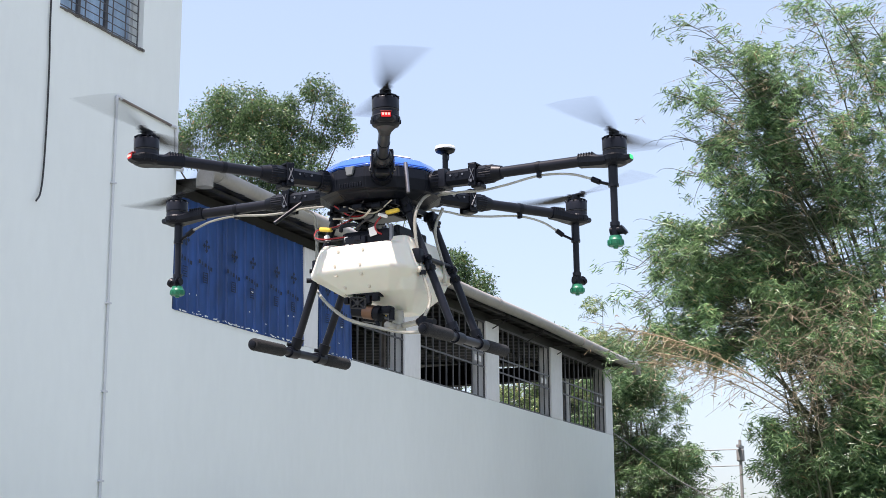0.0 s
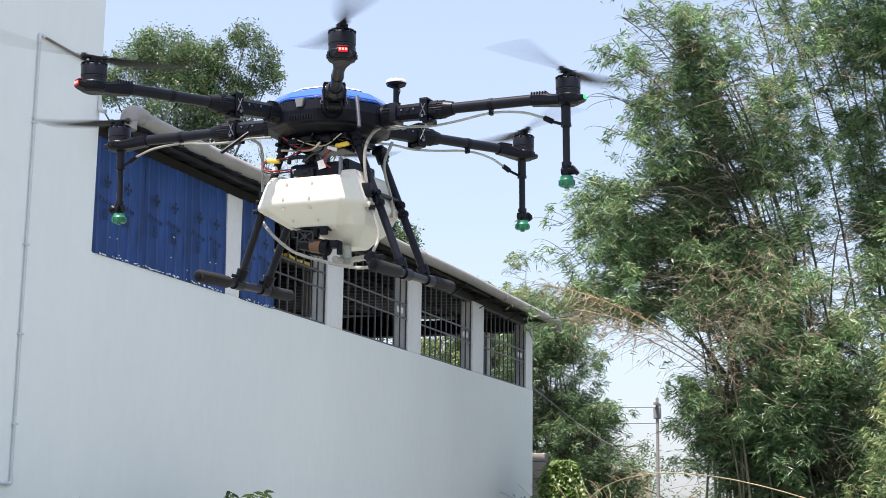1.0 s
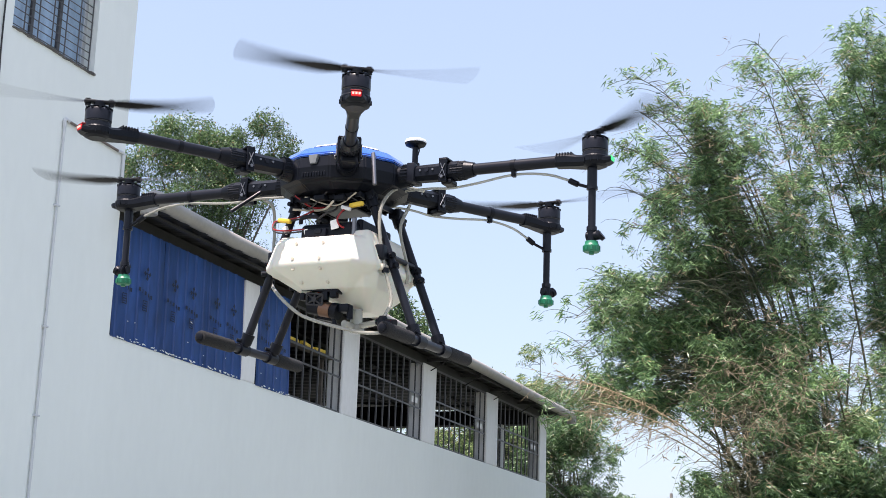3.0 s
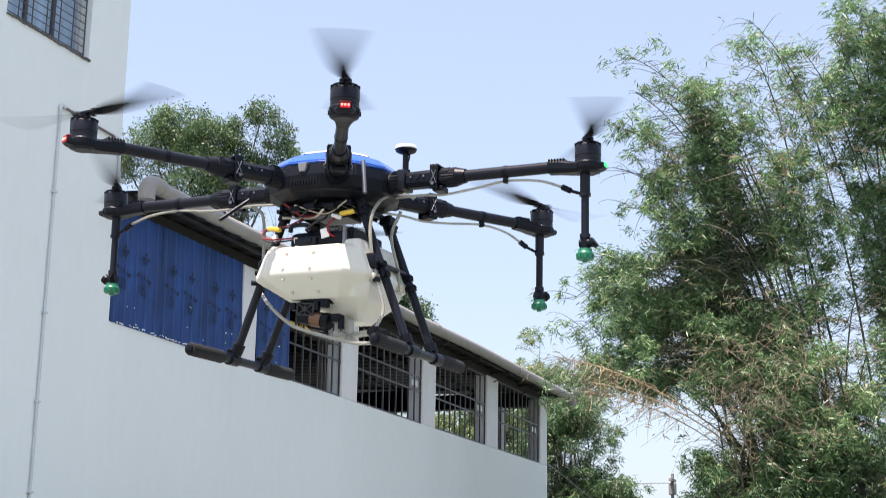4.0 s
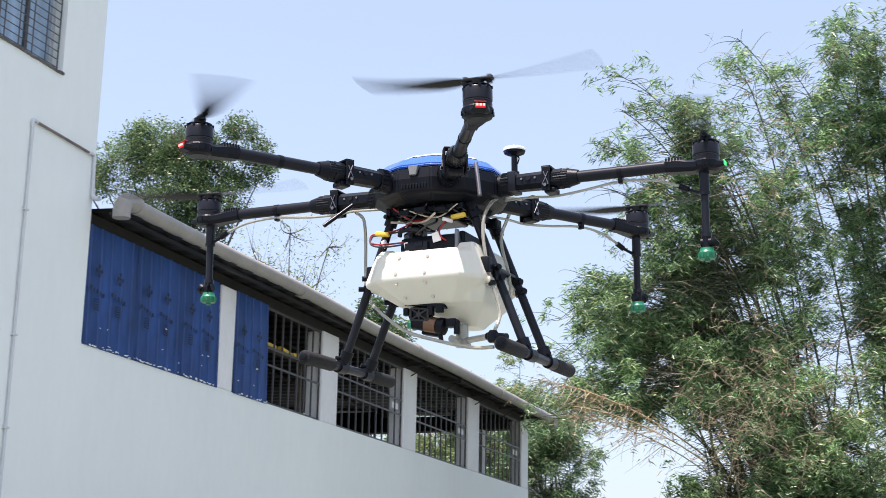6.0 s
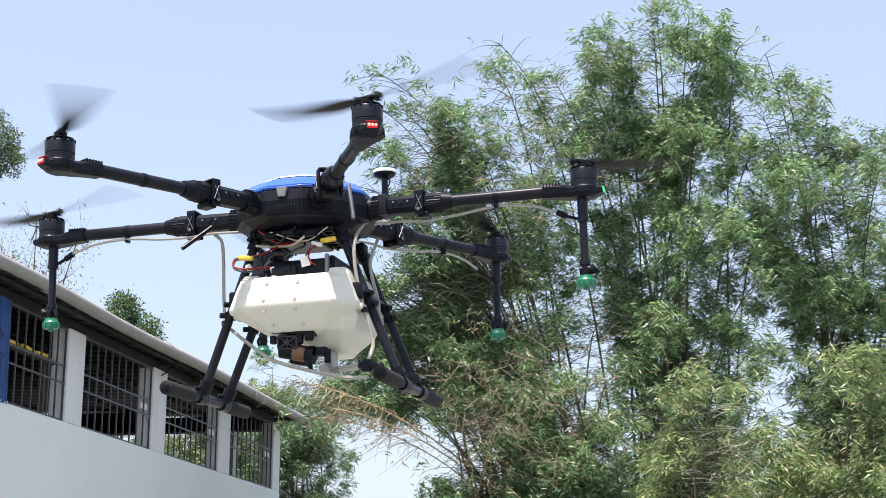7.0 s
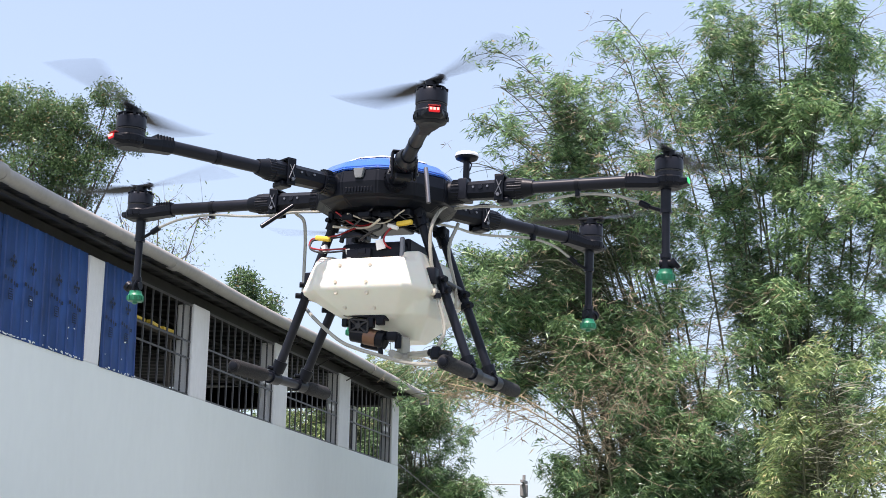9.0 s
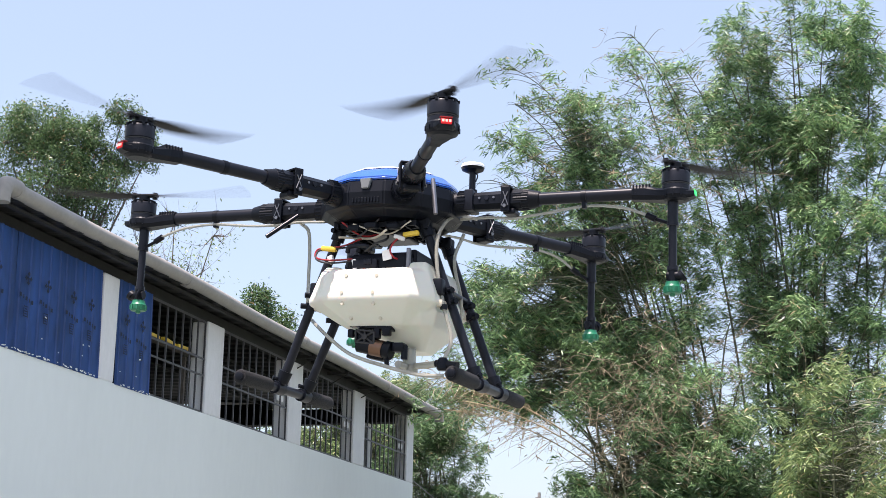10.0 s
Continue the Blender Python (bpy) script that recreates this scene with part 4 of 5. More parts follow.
def build_battery(drone):
    bm = bmesh.new()
    box(bm, (0.0, 0.010, -0.147), (0.205, 0.162, 0.052), bevel=0.014)
    bat = part("battery", bm, PLASTIC, drone, "black battery pack", smooth=False)
    bm = bmesh.new()
    box(bm, (0.106, -0.020, -0.150), (0.012, 0.064, 0.022), bevel=0.003)
    box(bm, (0.110, -0.010, -0.146), (0.012, 0.020, 0.014), bevel=0.003)
    tube(bm, [(0.100, -0.070, -0.118), (0.108, -0.060, -0.106), (0.108, -0.020, -0.106), (0.100, -0.010, -0.118)], 0.006)
    part("battery_handle", bm, CARBON, bat)
    for y, s in ((-0.046, 0.010), (0.036, 0.022)):
        bm = bmesh.new()
        box(bm, (0.110, y, -0.150 if y < 0 else -0.131), (0.003, s, 0.024), pose(0, 0, 0, 12, 0, 0))
        part("battery_label", bm, WHITE_TAG, bat, "white paper tag", smooth=False)
    bm = bmesh.new()
    box(bm, (-0.01, 0.088, -0.138), (0.17, 0.018, 0.054), bevel=0.006)
    part("side_block", bm, PLASTIC, bat, smooth=False)
    bm = bmesh.new()
    box(bm, (0.096, 0.086, -0.138), (0.012, 0.010, 0.050), bevel=0.003)
    part("side_plate", bm, STEEL, bat, "grey battery side plate", smooth=False)
    def wire(name, pts, r, material, label=""):
        b = bmesh.new()
        tube(b, pts, r, seg=8)
        part(name, b, material, drone, label)
    wire("power_lead", [(0.10, -0.055, -0.135), (0.12, -0.110, -0.140), (0.105, -0.150, -0.128), (0.095, -0.152, -0.108), (0.093, -0.136, -0.104)], 0.0023, RED_WIRE, "red battery lead")
    wire("power_lead", [(0.10, -0.050, -0.140), (0.125, -0.105, -0.148), (0.11, -0.146, -0.134), (0.098, -0.148, -0.112), (0.093, -0.132, -0.108)], 0.0023, CABLE, "black battery lead")
    wire("power_lead", [(0.095, -0.112, -0.104), (0.09, -0.080, -0.098), (0.08, -0.040, -0.080), (0.06, 0.0, -0.066)], 0.0023, RED_WIRE, "red battery lead")
    wire("power_lead", [(0.095, -0.108, -0.108), (0.085, -0.070, -0.100), (0.07, -0.050, -0.082), (0.05, -0.02, -0.066)], 0.0023, CABLE, "black battery lead")
    wire("power_lead", [(0.09, 0.072, -0.080), (0.105, 0.056, -0.094), (0.115, 0.046, -0.118), (0.112, 0.052, -0.135), (0.10, 0.06, -0.140)], 0.0023, RED_WIRE, "red battery lead")
    wire("power_lead", [(0.09, 0.070, -0.084), (0.10, 0.048, -0.098), (0.108, 0.038, -0.115), (0.10, 0.036, -0.130)], 0.0023, CABLE, "black battery lead")
    wire("power_lead", [(0.11, -0.02, -0.120), (0.118, 0.01, -0.104), (0.10, 0.03, -0.090), (0.07, 0.02, -0.072)], 0.003, CABLE, "thin black signal lead")
    for c, a in (((0.093, -0.122, -0.106), -8), ((0.092, 0.088, -0.078), 6)):
        bm = bmesh.new()
        box(bm, c, (0.014, 0.040, 0.012), pose(0, 0, 0, a, 0, 0), bevel=0.004)
        part("power_plug", bm, YELLOW, drone, "yellow power plug")
    bm = bmesh.new()
    box(bm, (0.108, -0.108, -0.136), (0.012, 0.014, 0.020), pose(0, 0, 0, 25, 0, 0), bevel=0.003)
    part("cable_tag", bm, WHITE_TAG, drone, "white cable tag", smooth=False)
    bm = bmesh.new()
    box(bm, (0.10, 0.062, -0.088), (0.012, 0.028, 0.010), pose(0, 0, 0, -18, 0, 0), bevel=0.003)
    part("cable_tag", bm, WHITE_TAG, drone, "white cable tag", smooth=False)
    # hoses
    wire("hose", [(-0.10, 0.185, 0.000), (-0.03, 0.165, -0.008), (0.03, 0.155, -0.034), (0.068, 0.148, -0.080), (0.080, 0.150, -0.135), (0.082, 0.160, -0.200), (0.084, 0.174, -0.255), (0.085, 0.195, -0.330), (0.110, 0.190, -0.380)], 0.0046, HOSE, "clear hose")
    wire("hose", [(0.02, -0.235, -0.020), (-0.035, -0.240, -0.026), (-0.055, -0.243, -0.070), (-0.055, -0.242, -0.140), (-0.040, -0.234, -0.190), (-0.025, -0.225, -0.240), (0.03, -0.185, -0.268), (0.09, -0.120, -0.314), (0.108, -0.057, -0.359), (0.110, -0.010, -0.379), (0.110, 0.03, -0.391), (0.110, 0.083, -0.406), (0.112, 0.14, -0.418), (0.115, 0.19, -0.420)], 0.0046, HOSE, "clear hose")
    wire("hose", [(-0.05, 0.17, -0.05), (-0.03, 0.155, -0.12), (-0.05, 0.168, -0.21), (-0.06, 0.165, -0.26)], 0.0045, HOSE, "clear hose")
    bm = bmesh.new()
    rod(bm, (0.105, 0.168, -0.390), (0.118, 0.225, -0.398), 0.009, seg=12)
    lathe(bm, ((0.010, -0.408), (0.014, -0.404), (0.014, -0.386), (0.009, -0.378)), 14, pose(0.110, 0.186, 0))
    part("hose_valve", bm, PLASTIC, drone, "black hose fitting")
    for x, y, z in ((-0.025, -0.225, -0.240), (0.084, 0.174, -0.255)):
        bm = bmesh.new()
        rod(bm, (x, y, z - 0.006), (x, y, z + 0.006), 0.009, seg=12)
        part("hose_clip", bm, PLASTIC, drone)


def build_drone():
    d = empty("drone", Matrix(), "black six-arm crop-spraying drone with white tank, hovering", "drone")
    build_hull(d)
    for k in range(6):
        build_arm(d, 30 + 60 * k)
    build_gear(d)
    build_tank(d)
    build_battery(d)
    return d, [(30 + 60 * k, 1 if k % 2 else -1, build_propeller(d, 30 + 60 * k, 1 if k % 2 else -1)) for k in range(6)]


drone, propellers = build_drone()


# ---- plants ----
def leaf_mesh(name, base, along, length, width, material, parent=None, droop=0.25, seed=1, broad=False):
    """Many folded, pointed leaf blades in one mesh: numpy arrays of base points and directions."""
    rng = np.random.default_rng(seed)
    n = len(base)
    along = along / np.linalg.norm(along, axis=1, keepdims=True)
    side = np.cross(along, rng.normal(size=(n, 3)))
    side /= np.linalg.norm(side, axis=1, keepdims=True) + 1e-9
    up = np.cross(side, along)
    ln = (length * rng.uniform(0.65, 1.25, n))[:, None]
    wd = (width * rng.uniform(0.7, 1.2, n))[:, None]
    fall = np.array((0, 0, -1.0)) * ln * droop * rng.uniform(0.2, 1.4, (n, 1))
    tip = base + along * ln + fall
    if broad:
        a, b = base + along * ln * 0.30 + fall * 0.09, base + along * ln * 0.66 + fall * 0.44
        rows = (base, a + side * wd / 2, a - up * wd * 0.12, a - side * wd / 2, b + side * wd * 0.42, b - up * wd * 0.10, b - side * wd * 0.42, tip)
        faces = ((0, 1, 2), (0, 2, 3), (1, 4, 5), (1, 5, 2), (2, 5, 6), (2, 6, 3), (4, 7, 5), (5, 7, 6))
    else:
        mid = base + along * ln * 0.42 + fall * 0.15
        rows = (base, mid + side * wd / 2 + up * wd * 0.15, tip, mid - side * wd / 2 + up * wd * 0.15)
        faces = ((0, 1, 2), (0, 2, 3))
    co = np.stack(rows, 1).reshape(-1, 3)
    k, m = len(rows), len(faces)
    tri = (np.arange(n)[:, None, None] * k + np.array(faces)[None]).reshape(-1)
    me = bpy.data.meshes.new(name)
    me.vertices.add(n * k)
    me.vertices.foreach_set("co", co.astype(np.float32).ravel())
    me.loops.add(n * m * 3)
    me.loops.foreach_set("vertex_index", tri.astype(np.int32))
    me.polygons.add(n * m)
    me.polygons.foreach_set("loop_start", np.arange(0, n * m * 3, 3, dtype=np.int32))
    me.update(calc_edges=True)
    me.materials.append(material)
    ob = new(name, me)
    ob.parent = parent
    return ob


def stick_mesh(name, paths, material, parent=None, seg=4):
    """Many thin tapering sticks in one mesh; a path is (points, radius at its foot, radius at its tip)."""
    verts, faces = [], []
    for pts, r0, r1 in paths:
        pts = np.asarray(pts, float)
        d = np.gradient(pts, axis=0)
        d /= np.linalg.norm(d, axis=1, keepdims=True) + 1e-9
        ref = np.array((0.31, 0.87, 0.11))
        a = np.cross(d, ref)
        a /= np.linalg.norm(a, axis=1, keepdims=True) + 1e-9
        b = np.cross(d, a)
        start = len(verts)
        for k in range(len(pts)):
            r = r0 + (r1 - r0) * k / (len(pts) - 1)
            for s in range(seg):
                w = 2 * math.pi * s / seg
                verts.append(pts[k] + r * (math.cos(w) * a[k] + math.sin(w) * b[k]))
        for k in range(len(pts) - 1):
            for s in range(seg):
                p, q = start + k * seg + s, start + k * seg + (s + 1) % seg
                faces.append((p, q, q + seg, p + seg))
    me = bpy.data.meshes.new(name)
    me.from_pydata([tuple(v) for v in verts], [], faces)
    me.materials.append(material)
    ob = new(name, me)
    ob.parent = parent
    return ob


def bend(a, ctrl, b, n):
    t = np.linspace(0, 1, n)[:, None]
    return (1 - t) ** 2 * np.asarray(a, float) + 2 * t * (1 - t) * np.asarray(ctrl, float) + t * t * np.asarray(b, float)


def bamboo(name, foot, tips, seed, label, leaf=BAMBOO_LEAF, low=0.25, nodes=26, sprays=5, leaves=10, leaf_len=0.118, reach=0.9, spread=0.7, hang=False):
    """A clump: each culm rises from the foot, arches to its tip and carries side branches with hanging leaf sprays."""
    rng = np.random.default_rng(seed)
    x0, y0 = foot
    clump = empty(name, Matrix.Translation((x0, y0, ground_z(x0, y0))), label, "bamboo", "bamboo clumps")
    off = np.array((x0, y0, ground_z(x0, y0)))
    base, along, twigs = [], [], []
    for tip in tips:
        tip = np.asarray(tip, float) - off
        tip -= np.array((tip[0], tip[1], 0)) / (math.hypot(tip[0], tip[1]) + 1e-6) * 0.2 + np.array((0, 0, 0.12))
        a = np.array((rng.normal(0, spread * 0.5), rng.normal(0, spread * 0.5), -0.1))
        ctrl = np.array((a[0] * 0.6 + tip[0] * 0.35, a[1] * 0.6 + tip[1] * 0.35, tip[2] * (rng.uniform(1.3, 1.55) if hang and tip[2] < 6.7 else rng.uniform(0.85, 1.0))))
        path = bend(a, ctrl, tip, 24)
        bm = bmesh.new()
        tube(bm, [Vector(p) for p in path], rng.uniform(0.018, 0.030), seg=7, taper=0.006, steps=0)
        part("culm", bm, CULM, clump)
        for s in np.linspace(low, 1.0, nodes) + rng.uniform(-0.015, 0.015, nodes):
            s = min(max(s, 0.05), 1.0)
            p = bend(a, ctrl, tip, 200)[int(s * 199)]
            for _ in range(3 if s < 0.9 else 2):
                az = rng.uniform(0, 2 * math.pi)
                ln = reach * rng.uniform(0.45, 1.25) * (1.05 - 0.55 * s)
                d = np.array((math.cos(az), math.sin(az), rng.uniform(-0.15, 0.9)))
                q = p + d / np.linalg.norm(d) * ln
                q2 = q + np.array((d[0] * 0.3, d[1] * 0.3, -0.35)) * ln
                br = bend(p, q, q2, 6)
                twigs.append((br, 0.006, 0.002))
                for _k in range(sprays):
                    u = rng.uniform(0.3, 1.0)
                    c = bend(p, q, q2, 40)[int(u * 39)] + rng.normal(0, 0.07, 3)
                    fan = rng.uniform(0, 2 * math.pi)
                    lump = noise.noise(Vector(c + off) * 1.15) + 0.5 * noise.noise(Vector(c + off) * 2.6)
                    if lump < -0.07:
                        continue
                    for j in range(leaves if lump < 0.06 else int(leaves * 1.9)):
                        w = fan + rng.uniform(-1.3, 1.3)
                        base.append(c + rng.normal(0, 0.045, 3))
                        along.append((math.cos(w), math.sin(w), rng.uniform(-0.95, 0.35)))
    tagged(stick_mesh("branchwork", twigs, CULM, clump, seg=3), kind="stuff")
    tagged(leaf_mesh("foliage", np.array(base), np.array(along), leaf_len, leaf_len * 0.17, leaf, clump, seed=seed), kind="stuff")
    return clump


def tree(name, foot, lobes, seed, label, leaf=TREE_LEAF, per_lobe=9000, leaf_len=0.088, trunk=0.16, ratio=0.38, bare=False):
    """Trunk, limbs to each lobe of the crown, and leaves in small clumps with gaps between them."""
    rng = np.random.default_rng(seed)
    x0, y0 = foot
    off = np.array((x0, y0, ground_z(x0, y0)))
    t = empty(name, Matrix.Translation(off), label, "tree", "trees behind the shed")
    lobes = [(np.asarray(c, float) - off, r) for c, r in lobes]
    mean = np.mean([c for c, r in lobes], axis=0)
    fork = np.array((mean[0] * 0.5, mean[1] * 0.5, mean[2] * 0.62))
    bm = bmesh.new()
    tube(bm, [Vector(p) for p in bend((0, 0, -0.1), (0.1, 0, fork[2] * 0.6), fork, 10)], trunk, seg=9, taper=trunk * 0.55, steps=0)
    part("trunk", bm, BARK, t)
    limbs, base, along = [], [], []
    for c, r in lobes:
        mid = fork + (c - fork) * 0.5 + np.array((0, 0, 0.3))
        limbs.append((bend(fork, mid, c, 9), trunk * 0.3, 0.012))
        n = int(per_lobe * r * r)
        k = max(6, n // (22 if not bare else 14))
        d = rng.normal(size=(k, 3))
        d /= np.linalg.norm(d, axis=1, keepdims=True)
        heads = c + d * r * (rng.uniform(0.15, 1.0, (k, 1)) ** 0.45) * np.array((1, 1, 0.85))
        for h in heads:
            if not bare and noise.noise(Vector(h + off) * 1.9) + 0.5 * noise.noise(Vector(h + off) * 4.1) < -0.27:
                continue
            if bare or rng.random() < 0.06:
                limbs.append((bend(c, (c + h) / 2 + rng.normal(0, 0.1, 3), h, 5), 0.016, 0.004))
            m = 16 if bare else 22
            if bare:
                for _j in range(2):
                    e = h + rng.normal(0, 0.26, 3) + np.array((0, 0, 0.30))
                    limbs.append((bend((c + h) / 2, h, e, 5), 0.006, 0.002))
            pts = h + rng.normal(0, 0.24 if bare else 0.085, (m, 3)) * (0.7 + 0.5 * r)
            base.extend(pts)
            along.extend(np.c_[rng.normal(0, 1, (m, 2)), rng.uniform(-1.2, 0.5, m)])
    tagged(stick_mesh("limbwork", limbs, BARK, t, seg=5), kind="stuff")
    leaf_mesh("crown", np.array(base), np.array(along), leaf_len, leaf_len * ratio, leaf, t, seed=seed)
    return t


def tips_in(x, y, z, n, seed):
    rng = np.random.default_rng(seed)
    return [(rng.uniform(*x), rng.uniform(*y), rng.uniform(*z)) for _ in range(n)]


bamboo("bamboo_clump", (6.2, 8.3), [(3.3, 5.1, 9.8), (3.7, 5.4, 9.3), (2.95, 5.4, 8.8), (2.85, 5.6, 8.2), (3.0, 5.8, 7.6), (2.5, 5.9, 6.9), (2.1, 5.9, 6.2), (3.15, 5.9, 9.5), (4.1, 6.3, 8.9), (4.8, 6.5, 9.1), (4.9, 6.1, 10.2), (4.3, 7.5, 8.2), (5.3, 7.2, 8.6), (2.9, 5.6, 6.2), (3.4, 6.0, 5.9), (2.7, 6.6, 6.5), (3.0, 6.9, 5.8), (3.5, 7.0, 5.3), (3.4, 6.5, 5.2), (2.4, 6.5, 5.6), (2.1, 6.8, 5.0), (1.9, 6.4, 5.7)]
       + tips_in((3.3, 5.6), (6.0, 8.2), (5.6, 8.6), 3, 11) + tips_in((2.9, 4.6), (5.2, 6.4), (7.3, 9.4), 6, 101), 21, "tall green bamboo clump with arching culms and thin leaves", low=0.46, nodes=26, sprays=3, leaves=10, hang=True)
bamboo("bamboo_clump", (5.6, 7.9), tips_in((1.9, 3.6), (5.8, 6.8), (4.7, 6.3), 22, 93), 30, "arching green bamboo bending over towards the shed roof", low=0.68, nodes=13, sprays=4, hang=True)
bamboo("bamboo_clump", (5.2, 6.6), tips_in((4.3, 5.4), (5.7, 6.5), (3.5, 5.2), 15, 103) + tips_in((3.95, 5.0), (5.6, 6.3), (4.3, 5.3), 9, 104), 35, "lower bamboo hanging over the bare culm feet, shade in its leaf colour", DARK_AND_SHADE_LEAF, low=0.42, nodes=18, reach=0.7, sprays=4)
bamboo("bamboo_clump", (7.4, 8.8), [(5.3, 6.2, 10.1), (5.8, 6.3, 10.0), (6.2, 6.3, 10.3), (6.7, 6.3, 10.4), (7.1, 6.4, 10.5), (7.5, 6.3, 10.7), (8.1, 6.2, 10.8), (6.2, 7.2, 9.2), (7.2, 7.5, 9.4), (8.3, 7.2, 9.7), (8.7, 6.6, 10.1), (8.9, 6.5, 10.4), (9.1, 6.5, 8.8), (9.1, 6.7, 7.6), (8.95, 6.4, 6.6), (8.9, 6.3, 5.6), (6.65, 6.5, 10.75), (7.55, 6.5, 11.15), (8.5, 6.5, 10.65), (4.9, 6.4, 10.7)]
       + tips_in((6.8, 8.8), (6.0, 8.4), (5.5, 9.4), 4, 12), 22, "tall dense bamboo clump, deep green with some dry leaves", low=0.34, nodes=27, sprays=5, leaves=10)
bamboo("bamboo_clump", (10.0, 8.9), [(9.1, 6.4, 10.2), (9.35, 6.6, 9.9), (9.5, 6.8, 9.2), (10.1, 6.9, 8.8), (10.9, 6.8, 8.9), (11.4, 7.0, 8.6), (9.8, 7.4, 8.8), (9.0, 7.0, 9.4)]
       + tips_in((8.4, 12.2), (5.6, 8.4), (5.0, 8.4), 16, 13), 23, "tall bamboo clump with drooping leafy tops", low=0.34, nodes=28, sprays=5, leaves=10)
bamboo("bamboo_clump", (8.0, 3.8), tips_in((6.2, 8.6), (2.0, 3.8), (3.2, 4.7), 14, 14), 24, "low pale green bamboo thicket with drooping sprays", PALE_LEAF, low=0.12, nodes=22, reach=0.8, sprays=5, leaves=11)
bamboo("bamboo_clump", (10.0, 3.6), tips_in((8.2, 11.4), (1.8, 3.8), (3.4, 5.0), 16, 15), 25, "low yellowish green bamboo thicket", PALE_LEAF, low=0.12, nodes=22, reach=0.8, sprays=5, leaves=11)
bamboo("bamboo_clump", (7.0, 7.4), tips_in((5.5, 7.8), (6.0, 7.8), (3.0, 5.0), 6, 16) + tips_in((5.7, 7.2), (6.0, 7.4), (1.5, 3.5), 7, 94), 26, "undergrowth of bamboo with dry twigs, shade in its leaf colour", DARK_AND_SHADE_LEAF, low=0.1, reach=0.8)
bamboo("bamboo_clump", (-0.3, 14.8), tips_in((-1.4, 0.5), (13.2, 15.6), (4.4, 6.6), 14, 17) + tips_in((0.1, 1.25), (13.0, 14.6), (2.6, 4.6), 13, 20) + tips_in((1.2, 1.8), (13.0, 14.0), (2.6, 3.3), 4, 102), 27, "dark green bamboo behind the end of the shed", DARK_AND_SHADE_LEAF, low=0.12, nodes=24, leaf_len=0.12, leaves=12)
bamboo("bamboo_clump", (-2.6, 16.2), tips_in((-5.6, -0.4), (14.6, 17.6), (5.4, 7.3), 26, 19), 29, "pale bamboo seen through the open shed", PALE_LEAF, low=0.3, nodes=18, leaves=7, leaf_len=0.15)
bamboo("bamboo_clump", (-3.0, 19.6), tips_in((-5.6, -2.2), (18.0, 20.0), (6.6, 8.5), 10, 18), 28, "distant pale bamboo behind the roof", PALE_LEAF, nodes=18)

tree("tree", (-10.8, 17.4), [((-11.75, 15.5, 12.9), 0.75), ((-11.0, 15.8, 13.25), 0.85), ((-10.4, 16.2, 12.9), 0.85), ((-10.9, 16.1, 12.0), 1.2), ((-10.0, 16.7, 11.9), 0.95), ((-9.25, 16.7, 13.85), 0.46), ((-9.0, 16.9, 13.3), 0.55),
                             ((-9.4, 16.9, 12.5), 0.42), ((-12.3, 15.3, 12.3), 0.5), ((-10.0, 16.3, 13.4), 0.42), ((-9.9, 16.5, 12.8), 0.5), ((-8.7, 17.0, 12.75), 0.38), ((-11.5, 15.6, 13.6), 0.4), ((-11.1, 16.3, 10.6), 0.95), ((-10.3, 17.0, 10.5), 1.0), ((-12.2, 15.9, 10.2), 0.6), ((-13.4, 15.4, 13.0), 0.8)], 31, "broad leafy green tree with a lobed crown behind the roof")
tree("tree", (-6.2, 18.7), [((-6.25, 18.6, 9.35), 0.45), ((-5.9, 18.9, 8.75), 0.62), ((-6.5, 18.4, 8.6), 0.62), ((-6.2, 18.6, 8.0), 0.7)], 32, "small rounded tree behind the roof", leaf_len=0.10, trunk=0.08)
tree("tree", (-7.2, 15.6), [((-7.3, 15.4, 9.0), 1.0), ((-6.6, 15.2, 9.0), 0.9), ((-7.8, 15.3, 9.9), 0.7), ((-6.9, 15.1, 10.5), 0.6), ((-5.9, 15.1, 10.1), 0.5)], 33, "sparse half-bare tree with thin grey branches", PALE_LEAF, per_lobe=300, trunk=0.07, bare=True)
tree("tree", (3.2, 17.5), [((2.2, 17.0, 1.7), 0.9), ((3.6, 17.4, 1.3), 0.9), ((0.6, 16.6, 2.6), 1.1), ((2.8, 17.0, 1.2), 0.9), ((4.8, 17.6, 1.2), 0.8)], 34, "low dark green bushy tree beyond the yard", DARK_AND_SHADE_LEAF, per_lobe=3200, trunk=0.08)


